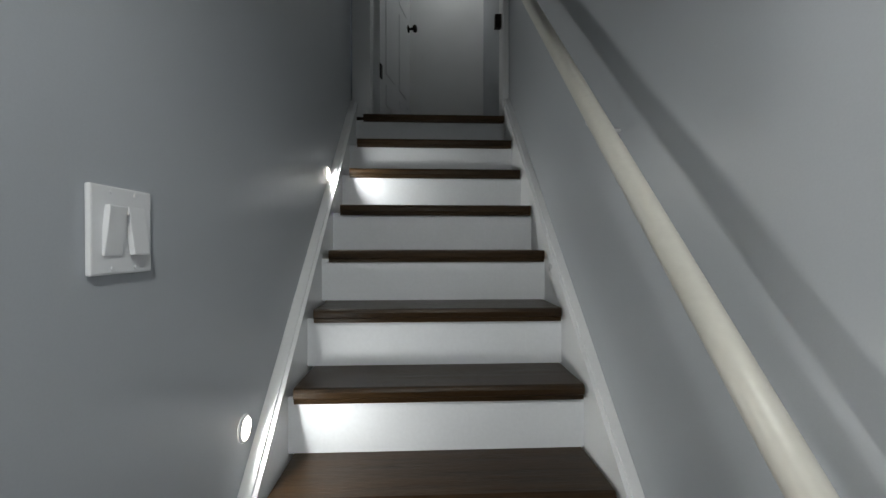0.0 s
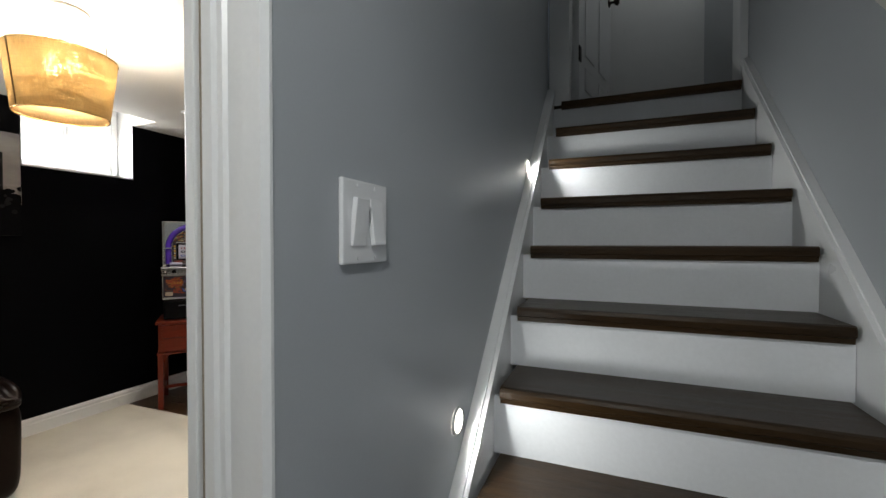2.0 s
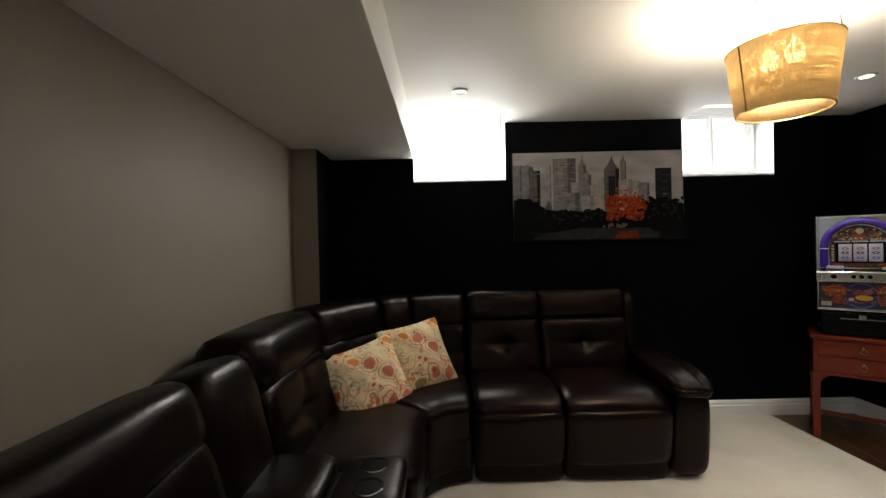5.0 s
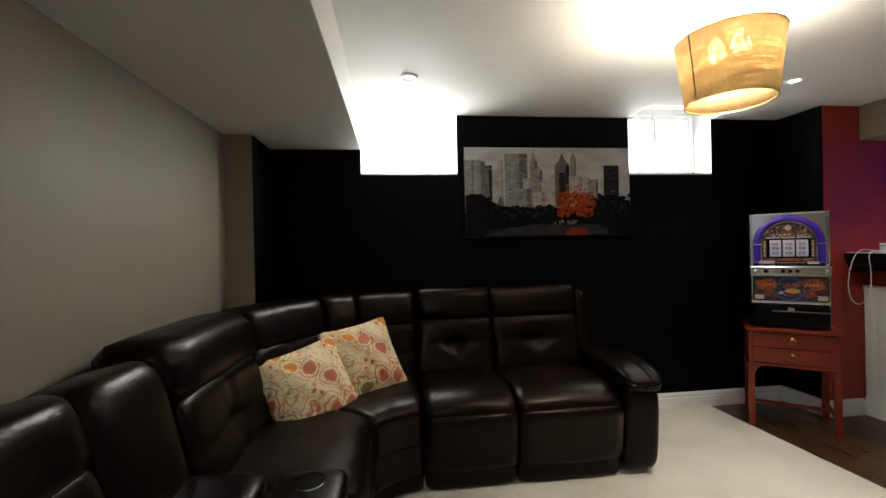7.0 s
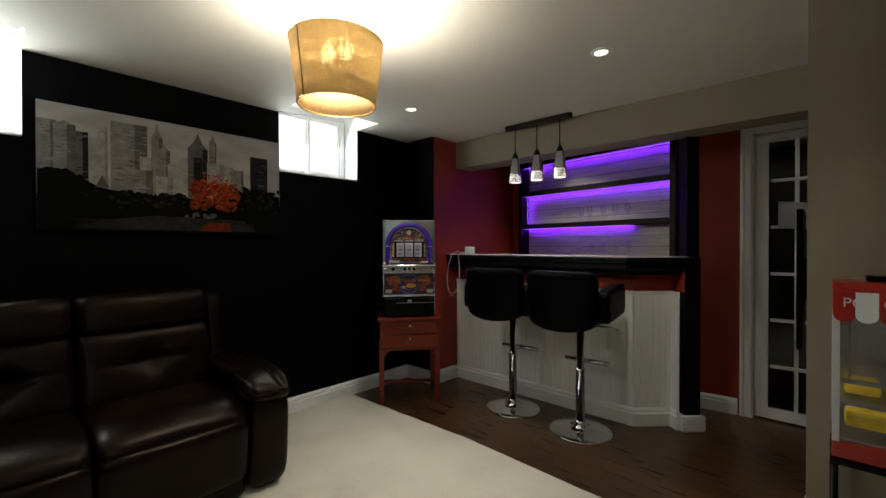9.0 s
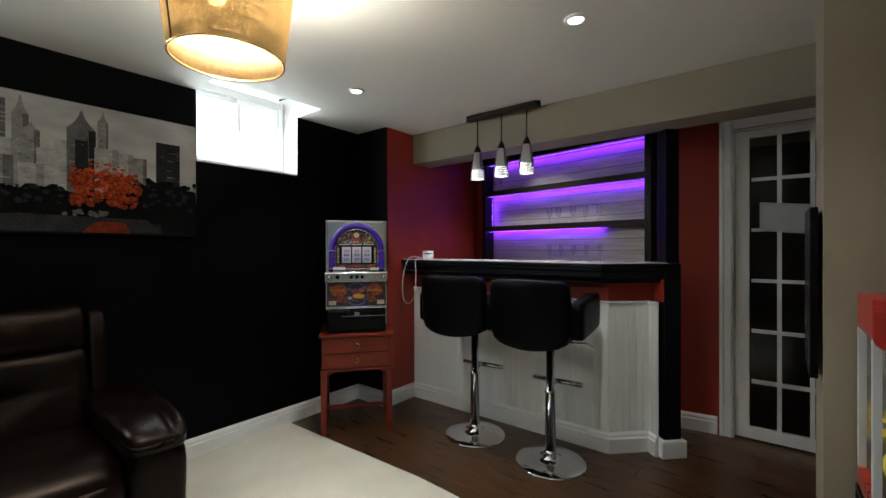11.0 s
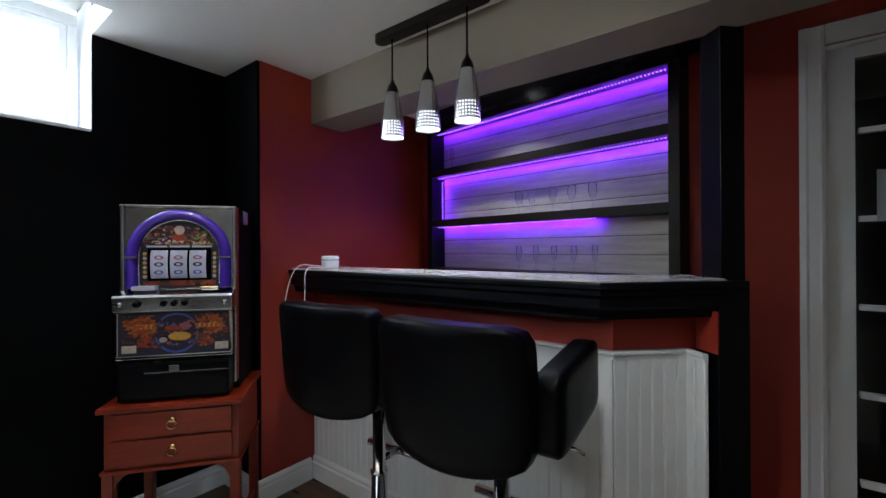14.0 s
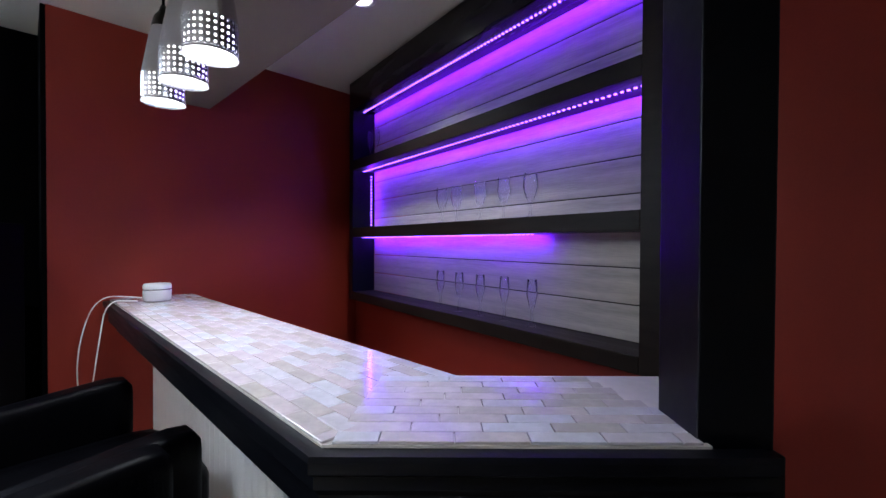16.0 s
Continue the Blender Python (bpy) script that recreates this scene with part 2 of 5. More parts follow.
def bevelled(bm, w=0.004, seg=2):
    bmesh.ops.bevel(bm, geom=bm.edges[:] + bm.verts[:], offset=w, segments=seg, affect='EDGES', profile=0.6)
    return bm


def mesh_of(name, bm, mats):
    bmesh.ops.recalc_face_normals(bm, faces=bm.faces[:])
    me = bpy.data.meshes.new(name)
    bm.to_mesh(me)
    bm.free()
    for m in (mats if isinstance(mats, (list, tuple)) else [mats]):
        me.materials.append(m)
    return me


def part(name, bm, mats, parent, label=""):
    ob = new(name, mesh_of(name, bm, mats))
    ob.parent = parent
    return tagged(ob, label)


def thing(name, label, category, m=None, group=""):
    ob = new(name)
    ob.empty_display_size = 0.1
    if m is not None:
        ob.matrix_world = m
    return tagged(ob, label, category, group)


def single(name, bm, mats, label, category, m=None, group=""):
    ob = new(name, mesh_of(name, bm, mats))
    if m is not None:
        ob.matrix_world = m
    return tagged(ob, label, category, group)


def structure(name, bm, mats, label, category):
    return tagged(new(name, mesh_of(name, bm, mats)), label, category, kind="structure")


def boxes(*dims, w=0.0):
    bm = bmesh.new()
    for d in dims:
        box(bm, *d)
    return bevelled(bm, w) if w else bm


# ---- shell of the room ----
(a0, a1), (b0, b1) = WINS
bm = boxes((WX - 0.25, WX, SY - 0.1, a0, 0, 2.6), (WX - 0.25, WX, a1, b0, 0, 2.6), (WX - 0.25, WX, b1, 3.1, 0, 2.6),
           (WX - 0.25, WX, a0, a1, 0, SILL - 0.012), (WX - 0.25, WX, b0, b1, 0, SILL - 0.012),
           (WX - 0.25, WX, a0, a1, 2.36, 2.6), (WX - 0.25, WX, b0, b1, 2.36, 2.6))
structure("wall_west", bm, black_paint, "near-black painted wall with two high basement windows", "wall")

structure("wall_south", boxes((-3.53, EX, SY - 0.1, SY, 0, CZ)), beige_paint, "plain taupe painted wall behind the sofa", "wall")
bm = boxes((WX + 0.001, -3.53, SY - 0.09, -0.794, 0, SOF_Z))
box(bm, WX + 0.001, -3.534, -0.794, -0.79, 0, SOF_Z, 1)
structure("wall_pilaster", bm, [beige_paint, black_paint], "taupe boxed pilaster with one black side", "wall")
bm = boxes((WX + 0.001, EX - 0.001, SY - 0.09, SOF_Y, SOF_Z, CZ - 0.002), w=0.004)
structure("ceiling_soffit", bm, ceiling_paint, "white painted boxed ceiling soffit above the sofa", "soffit")

# ceiling, cut away in front of each window
NX = -3.61
bm = boxes((NX, EX + 0.03, SY - 0.1, 4.4, CZ, CZ + 0.12), (WX - 0.001, NX, SY - 0.1, a0, CZ, CZ + 0.12),
           (WX - 0.001, NX, a1, b0, CZ, CZ + 0.12), (WX - 0.001, NX, b1, 4.4, CZ, CZ + 0.12))
for y0, y1 in WINS:
    prism(bm, ((WX - 0.25, 2.35), (NX, CZ + 0.12), (NX + 0.02, CZ + 0.16), (WX - 0.25, 2.40)), y0 - 0.02, y1 + 0.02, 'y')
structure("ceiling", bm, ceiling_paint, "white painted drywall ceiling with flared window cut-outs", "ceiling")

structure("wall_black_return", boxes((WX + 0.001, RX - 0.003, 2.976, 2.99, 0, CZ - 0.002)), black_paint, "black painted side of the corner column", "wall")
structure("wall_bar_side", boxes((WX + 0.002, RX, 2.99, 4.4, 0, CZ - 0.001)), red_paint, "dark red painted wall beside the bar", "wall")
bm = bmesh.new()
prism(bm, ((RX, 4.232), (-1.77, 3.962), (-1.50, 4.0), (-1.50, 4.10), (-1.76, 4.09), (RX, 4.36)), 0, CZ - 0.001)
structure("wall_bar_back", bm, red_paint, "dark red painted wall behind the bar", "wall")

bm = bmesh.new()
prism(bm, ((3.283, 1.925), (3.497, 1.925), (3.71, CZ - 0.001), (3.283, CZ - 0.001)), RX + 0.001, -0.70, 'x')
structure("ceiling_beam", bm, beige_paint, "taupe painted ceiling bulkhead over the bar", "beam")

# passage on the way to the glazed door
structure("wall_stub", boxes((-1.096, -0.826, 2.525, 2.82, 0, CZ - 0.001)), beige_paint, "short taupe wall end beside the passage", "wall")
structure("wall_passage", boxes((-0.62, -0.56, 2.82, 4.05, 0, 1.92)), beige_paint, "taupe wall closing the passage", "wall")
bm = boxes((-1.50, -1.425, 4.0, 4.10, 0, CZ - 0.001), (-1.425, -0.66, 4.0, 4.10, 1.985, CZ - 0.001), (-0.66, -0.56, 4.0, 4.10, 0, 2.0))
structure("wall_north", bm, red_paint, "dark red wall around the glazed door", "wall")
# Dark wood colour on these walls stands in for the unlit room's shade.
structure("wall_store", boxes((-1.9, -0.3, 5.6, 5.7, 0, 2.17), (-1.9, -1.8, 4.11, 5.6, 0, 2.17), (-0.4, -0.3, 4.11, 5.6, 0, 2.17)), dark_wood, "walls behind the glazed door, coloured dark for an unlit room", "wall")
structure("ceiling_store", boxes((-1.9, -0.3, 4.11, 5.7, 2.18, 2.25)), ceiling_paint, "ceiling of the dim room behind the door", "ceiling")
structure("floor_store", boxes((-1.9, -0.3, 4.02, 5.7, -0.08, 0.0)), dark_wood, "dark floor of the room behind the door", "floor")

# wall between room and stairs
DY0, DY1 = -0.36, 0.645
def sx(y):
    return -0.75


bm = bmesh.new()
prism(bm, ((EX, DY1 + 0.013), (sx(0.665), DY1 + 0.013), (sx(1.95), 1.95), (EX, 1.95)), 0, 2.30)
prism(bm, ((EX, 1.95), (sx(1.95), 1.95), (sx(2.74), 2.74), (EX, 2.74)), 1.15, 2.30)
prism(bm, ((EX, DY1 + 0.013), (sx(0.665), DY1 + 0.013), (sx(2.74), 2.74), (EX, 2.74)), 2.30, 4.5)
prism(bm, ((EX, -1.3), (sx(-1.3), -1.3), (sx(DY0), DY0 - 0.02), (EX, DY0 - 0.02)), 0, 2.30)
prism(bm, ((EX, DY0 - 0.02), (sx(DY0), DY0 - 0.02), (sx(0.665), DY1 + 0.013), (EX, DY1 + 0.013)), 2.06, 2.30)
structure("wall_stairs", bm, grey_paint, "grey painted wall of the staircase with a cased opening", "wall")
bm = boxes((EX - 0.006, EX - 0.001, DY1 + 0.013, 1.95, 0, CZ - 0.001), (EX - 0.006, EX - 0.001, -0.95, DY0 - 0.02, 0, CZ - 0.001),
           (EX - 0.006, EX - 0.001, 1.95, 2.524, 1.15, CZ - 0.001), (EX - 0.006, EX - 0.001, DY0 - 0.02, DY1 + 0.013, 2.06, CZ - 0.001))
structure("wall_east", bm, beige_paint, "taupe painted room side of the stair wall", "wall")
structure("wall_niche", boxes((-0.62, -0.58, 1.95, 2.524, 0, 1.14), (-0.745, -0.62, 1.90, 1.948, 0, 1.14), (-0.745, -0.62, 1.95, 2.524, 1.14, 1.149), (-0.825, -0.62, 2.525, 2.6, 0, 1.14)), beige_paint, "taupe niche under the stairs", "wall")

# ---- floors ----
bm = bmesh.new()
prism(bm, ((WX, SY), (EX, SY), (EX, 2.345), (-1.9, 2.345), (-2.7, 2.385), (WX, 2.345)), -0.08, 0.006)
structure("floor_carpet", bm, carpet_mat, "cream cut-pile carpet with soft wear marks", "floor")
structure("floor_base", boxes((RX - 0.3, -0.56, 2.30, 4.3, -0.09, -0.008)), dark_wood, "dark subfloor under the wooden boards", "floor")
structure("floor_hall", boxes((EX, 0.22, -1.3, 0.80, -0.09, 0.004)), tread_wood, "dark wooden floor at the foot of the stairs", "floor")

# ---- skirting boards ----
def baseboard(name, p, q, h=0.115, mat=None):
    """A moulded board along the foot of a wall from p to q, standing out to the left of that way."""
    p, q = Vector((*p, 0)), Vector((*q, 0))
    d = (q - p).normalized()
    n = Vector((-d.y, d.x, 0))
    prof = ((0, 0), (0.016, 0), (0.016, h * 0.66), (0.011, h * 0.72), (0.011, h * 0.84), (0.005, h * 0.95), (0, h))
    bm = bmesh.new()
    ends = [[bm.verts.new(e + n * a + Vector((0, 0, z))) for a, z in prof] for e in (p, q)]
    k = len(prof)
    for i in range(k):
        bm.faces.new((ends[0][i], ends[0][(i + 1) % k], ends[1][(i + 1) % k], ends[1][i]))
    bm.faces.new(ends[0][::-1])
    bm.faces.new(ends[1])
    return structure(name, bm, mat or trim_white, "white moulded skirting board", "baseboard")


baseboard("baseboard", (WX + 0.001, 2.976), (WX + 0.001, -0.79))
baseboard("baseboard", (RX - 0.003, 2.975), (WX + 0.02, 2.975))
baseboard("baseboard", (RX + 0.001, 3.27), (RX + 0.001, 2.96))
baseboard("baseboard", (-1.51, 3.998), (-1.76, 3.963))
baseboard("baseboard", (-0.85, 2.524), (-1.096, 2.524))
baseboard("baseboard", (-1.097, 2.524), (-1.097, 2.82))


# ---- windows: white vinyl sliders in deep reveals ----
def window(name, y0, y1):
    w = tagged(new(name), "white vinyl sliding basement window in a deep bright reveal", "window", kind="structure")
    x = WX - 0.20
    part("window_sill", boxes((WX - 0.24, WX + 0.004, y0 + 0.004, y1 - 0.004, SILL - 0.011, SILL)), trim_white, w)
    for a, b in ((y0 + 0.0005, y0 + 0.004), (y1 - 0.004, y1 - 0.0005)):
        part("reveal", boxes((WX - 0.24, WX + 0.001, a, b, SILL, 2.33)), trim_white, w)
    f0, f1, z0, z1 = y0 + 0.012, y1 - 0.012, SILL + 0.035, 2.30
    part("window_frame", boxes((x - 0.03, x + 0.03, f0, f1, z0 - 0.035, z0), (x - 0.03, x + 0.03, f0, f1, z1 - 0.055, z1),
                               (x - 0.03, x + 0.03, f0, f0 + 0.035, z0, z1 - 0.055), (x - 0.03, x + 0.03, f1 - 0.035, f1, z0, z1 - 0.055), w=0.004), trim_white, w)
    mid = (f0 + f1) / 2
    for k, (a, b) in enumerate(((f0 + 0.036, mid + 0.012), (mid - 0.012, f1 - 0.036))):
        xs = x + (0.012 if k else -0.012)
        sash = part("sash", boxes((xs - 0.01, xs + 0.01, a, a + 0.026, z0, z1 - 0.055), (xs - 0.01, xs + 0.01, b - 0.026, b, z0, z1 - 0.055),
                                  (xs - 0.01, xs + 0.01, a + 0.026, b - 0.026, z0, z0 + 0.028), (xs - 0.01, xs + 0.01, a + 0.026, b - 0.026, z1 - 0.083, z1 - 0.055), w=0.002), trim_white, w)
        pane = part("pane", boxes((xs - 0.002, xs + 0.002, a + 0.026, b - 0.026, z0 + 0.028, z1 - 0.083)), thin_glass, sash)
        pane.visible_shadow = False
    return w


window("window_1", *WINS[0])
window("window_2", *WINS[1])
structure("backdrop", boxes((-4.62, -4.60, -1.2, 3.4, 1.2, 3.2)), backdrop_glow, "overcast daylight outside the basement windows", "backdrop")


# ---- cased opening between stairs and room ----
def fluted_jamb(bm, x0, x1, y, s, z0, z1):
    """A fluted board over the wall's end at y, facing away from s."""
    w = x1 - x0
    cuts = ((0, 0.004), (0.05, 0.010), (0.20, 0.010), (0.23, 0.005), (0.29, 0.005), (0.32, 0.011), (0.38, 0.011), (0.42, 0.007), (0.66, 0.008), (0.70, 0.014), (0.95, 0.014), (1.0, 0.006))
    outline = [(x1, y + s * 0.0125), (x0, y + s * 0.0125)] + [(x0 + u * w, y - s * (d - 0.014)) for u, d in cuts]
    prism(bm, outline, z0, z1)


trim = tagged(new("door_casing"), "white fluted casing around the opening to the stairs", "door frame", kind="structure")
part("casing_head", boxes((-0.749, -0.731, DY0 - 0.066, DY1 + 0.019, 2.042, 2.11), w=0.003), trim_white, trim)
for y, s in ((DY1, 1), (DY0, -1)):
    bm = bmesh.new()
    fluted_jamb(bm, EX + 0.004, -0.7485, y, s, 0, 2.04)
    part("jamb", bm, trim_white, trim)
    ya = y + s * 0.006
    part("casing", boxes((EX - 0.024, EX - 0.007, min(ya, ya + s * 0.060), max(ya, ya + s * 0.060), 0, 2.06), w=0.003), trim_white, trim)
part("jamb", boxes((EX - 0.006, -0.752, DY0, DY1, 2.041, 2.06)), trim_white, trim)

# ---- staircase ----
SXR = 0.196
steps = [(0.805, 0.22), (1.01, 0.44)] + [(1.215 + 0.2045 * i, 0.661 + 0.1945 * i) for i in range(8)]
stair = tagged(new("staircase"), "closed staircase with dark stained treads and white risers", "stairs", kind="structure")
prev = 0.004
for i, (y, z) in enumerate(steps):
    last = i == len(steps) - 1
    back = y + (0.26 if not last else 0.10)
    bm = bmesh.new()
    prof = ((back, z - 0.034), (y + 0.022, z - 0.034), (y + 0.022, z - 0.044), (y + 0.010, z - 0.046), (y + 0.008, z - 0.032), (y + 0.001, z - 0.028), (y, z - 0.012), (y + 0.004, z - 0.003), (y + 0.012, z), (back, z))
    prism(bm, prof[::-1], -0.702 + 0.004 * i, 0.152, 'x')
    part("tread", bm, tread_wood, stair)
    part("riser", boxes((-0.712, 0.160, y + 0.026, y + 0.040, prev, z - 0.034)), riser_white, stair)
    prev = z
for name, x0, x1 in (("skirt_board", -0.749, -0.706), ("skirt_board", 0.156, SXR - 0.001)):
    bm = bmesh.new()
    s = 0.951
    ya, yb = 0.72, 2.70
    left = x0 < -0.5
    up = 0.022 if left else 0.048
    za, zb = 0.661 + (ya - 1.215) * s + up, 0.661 + (yb - 1.215) * s + up
    outline = ((ya, 0.0), (yb, max(0, zb - 1.2)), (yb, zb), (ya, za))
    if left:
        prism(bm, outline, x0, x1 - 0.006, 'x')
        cap = ((ya, za), (yb, zb), (yb, zb + 0.016), (ya, za + 0.016))
        prism(bm, cap, x0, x1 - 0.012, 'x')
        cap = ((ya, za - 0.012), (yb, zb - 0.012), (yb, zb + 0.006), (ya, za + 0.006))
        prism(bm, cap, x0, x1, 'x')
    else:
        prism(bm, outline, x0 + 0.006, x1, 'x')
        cap = ((ya, za), (yb, zb), (yb, zb + 0.016), (ya, za + 0.016))
        prism(bm, cap, x0 + 0.012, x1, 'x')
        cap = ((ya, za - 0.012), (yb, zb - 0.012), (yb, zb + 0.006), (ya, za + 0.006))
        prism(bm, cap, x0, x1, 'x')
    part(name, bm, trim_white, stair)
bm = boxes((SXR, SXR + 0.1, -1.3, 3.9, 0, 4.5))
structure("wall_handrail", bm, grey_paint, "grey painted staircase wall that carries the handrail", "wall")
structure("wall_hall_end", boxes((EX + 0.006, SXR, -1.4, -1.3, 0, 2.3)), grey_paint, "grey wall at the end of the lower hall", "wall")
structure("ceiling_hall", boxes((EX + 0.106, SXR, -1.3, 0.62, CZ, CZ + 0.12), (EX + 0.11, SXR, 0.62, 0.66, CZ, 4.5)), ceiling_paint, "white ceiling of the lower hall", "ceiling")
structure("ceiling_stairs", boxes((EX, SXR, 0.62, 3.9, 4.5, 4.6)), ceiling_paint, "white ceiling high above the stairs", "ceiling")

# landing and the door at the head of the stairs
LZ = steps[-1][1]
structure("floor_landing", boxes((-0.82, SXR, 2.72, 3.9, LZ - 0.06, LZ - 0.001)), tread_wood, "dark wooden upper landing", "floor")
bm = boxes((sx(2.7), -0.640, 2.745, 2.86, LZ - 0.06, 4.5), (0.170, SXR - 0.001, 2.745, 2.86, LZ - 0.06, 4.5), (-0.640, 0.170, 2.745, 2.86, LZ + 2.05, 4.5))
structure("wall_landing", bm, grey_paint, "grey wall around the upper door opening", "wall")
structure("wall_upper_hall", boxes((-0.83, SXR, 3.80, 3.90, LZ - 0.06, 4.5), (-0.83, -0.76, 2.86, 3.80, LZ - 0.06, 4.5)), trim_white, "plain white wall of the upper hall", "wall")
upper = tagged(new("door_frame_upper"), "white casing of the upper door opening", "door frame", kind="structure")
for a, b, s in ((-0.742, -0.634, 1), (0.160, 0.195, -1)):
    bm = boxes((a, b, 2.727, 2.744, LZ, LZ + 2.12), w=0.003)
    box(bm, (b - 0.02) if s > 0 else a, b if s > 0 else (a + 0.02), 2.745, 2.86, LZ, LZ + 2.05)
    part("casing", bm, trim_white, upper)
part("strike_plate", boxes((0.120, 0.159, 2.775, 2.815, LZ + 0.58, LZ + 0.66), w=0.003), bronze, upper, "dark bronze latch plate")


def panel_door(name, width, height, label):
    d = thing(name, label, "door")
    bm = boxes((0, width, -0.018, 0.018, 0.008, height))
    part("leaf", bm, trim_white, d)
    for z0, z1 in ((0.16, 0.30), (0.37, 0.93), (1.00, 1.75)):
        for k in range(2):
            x0 = 0.11 + k * (width / 2 - 0.06)
            x1 = x0 + width / 2 - 0.17
            bm = boxes((x0, x1, 0.0185, 0.024, z0, z1), (x0, x1, -0.024, -0.0185, z0, z1))
            bmesh.ops.bevel(bm, geom=bm.edges[:], offset=0.004, segments=1, affect='EDGES')
            part("panel", bm, trim_white, d)
    for s in (-1, 1):
        bm = bmesh.new()
        lathe(bm, ((0.028, 0), (0.028, 0.006), (0.010, 0.012), (0.010, 0.035), (0.026, 0.045), (0.030, 0.058), (0.022, 0.070), (0.004, 0.073)), 16)
        bm.transform(Matrix.Translation((width - 0.06, s * 0.019, 0.95)) @ Euler((radians(-90 * s), 0, 0)).to_matrix().to_4x4())
        part("knob", bm, bronze, d, "dark bronze knob")
    for z in (0.30, 1.72):
        part("hinge", boxes((-0.012, 0.028, -0.026, -0.019, z, z + 0.09), w=0.002), bronze, d, "dark bronze hinge")
    return d


leaf = panel_door("panel_door", 0.74, 2.0, "white panelled door standing open at the stair head")
leaf.matrix_world = pose(-0.612, 2.895, LZ, 0, 0, 77)

# handrail
rail = thing("handrail", "round white wall-mounted handrail beside the stairs", "handrail")
bm = bmesh.new()
tube(bm, [(0.106, y, 1.017 + 1.02 * (y - 0.69)) for y in (0.30, 0.8, 1.3, 1.8, 2.3, 2.66)], 0.024, 16)
part("rail", bm, rail_paint, rail)
for y in (0.45, 1.30, 2.4):
    z = 1.017 + 1.02 * (y - 0.69)
    bm = bmesh.new()
    tube(bm, ((0.106, y, z - 0.015), (0.110, y, z - 0.055), (0.130, y, z - 0.075), (0.1955, y, z - 0.075)), 0.007, 8)
    part("bracket", bm, trim_white, rail)

# switch plate with two paddles
sw = thing("light_switch", "white double rocker light switch on the grey wall", "light switch", pose(sx(0.83) + 0.001, 0.833, 1.286))
part("plate", boxes((0, 0.008, -0.059, 0.059, -0.060, 0.060), w=0.003), plastic_white, sw)
for y, tilt in ((-0.023, 7), (0.023, -7)):
    bm = boxes((-0.004, 0.004, -0.0165, 0.0165, -0.034, 0.034), w=0.0015)
    bm.transform(pose(0.011, y, 0, 0, tilt, 0))
    part("rocker", bm, plastic_white, sw)
    for z in (-0.052, 0.052):
        bm = bmesh.new()
        lathe(bm, ((0.003, 0), (0.003, 0.0015)), 8)
        bm.transform(pose(0.008, y, z, 0, 90, 0))
        part("screw", bm, plastic_white, sw)

for y, z in ((1.238, 0.827), (2.105, 1.582)):
    st = thing("step_light", "small round recessed step light, lit, in the wall", "step light", pose(sx(y) + 0.001, y, z, 0, 90, 0), group="step lights")
    bm = bmesh.new()
    lathe(bm, ((0.033, 0), (0.033, 0.003), (0.028, 0.006), (0.028, 0.001)), 20, cap=False)
    part("bezel", bm, plastic_white, st)
    bm = bmesh.new()
    lathe(bm, ((0.0275, 0.001), (0.027, 0.006), (0.016, 0.010), (0.002, 0.012)), 20)
    part("lens", bm, bulb_glow, st)

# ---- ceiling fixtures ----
# The last fixture, in the lower hall, is unseen and added for its lamp.
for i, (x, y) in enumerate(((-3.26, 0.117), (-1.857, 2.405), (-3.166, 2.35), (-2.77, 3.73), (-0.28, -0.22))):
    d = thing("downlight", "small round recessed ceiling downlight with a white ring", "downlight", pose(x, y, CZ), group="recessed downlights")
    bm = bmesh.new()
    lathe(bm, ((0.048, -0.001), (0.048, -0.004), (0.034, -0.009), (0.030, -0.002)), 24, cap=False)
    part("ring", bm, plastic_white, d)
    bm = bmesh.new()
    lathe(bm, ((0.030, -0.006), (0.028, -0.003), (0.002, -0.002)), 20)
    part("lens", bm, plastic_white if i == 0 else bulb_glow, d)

vent_grey = material("vent_grey", (0.30, 0.29, 0.27), 0.6, var=0.1)
vent = thing("ceiling_vent", "slatted metal air vent set in the ceiling", "air vent", pose(-2.19, 0.74, CZ, 0, 0, 90) @ Matrix.Diagonal((0.68, 0.86, 1, 1)))
part("frame", boxes((-0.075, 0.075, -0.15, -0.138, -0.007, -0.001), (-0.075, 0.075, 0.138, 0.15, -0.007, -0.001), (-0.075, -0.063, -0.138, 0.138, -0.007, -0.001), (0.063, 0.075, -0.138, 0.138, -0.007, -0.001)), plastic_white, vent)
part("backing", boxes((-0.063, 0.063, -0.138, 0.138, -0.002, -0.001)), vent_grey, vent)
for k in range(6):
    bm = boxes((-0.009, 0.009, -0.138, 0.138, -0.001, 0.001))
    bm.transform(pose(-0.052 + k * 0.021, 0, -0.006, 0, 35, 0))
    part("slat", bm, plastic_white, vent)


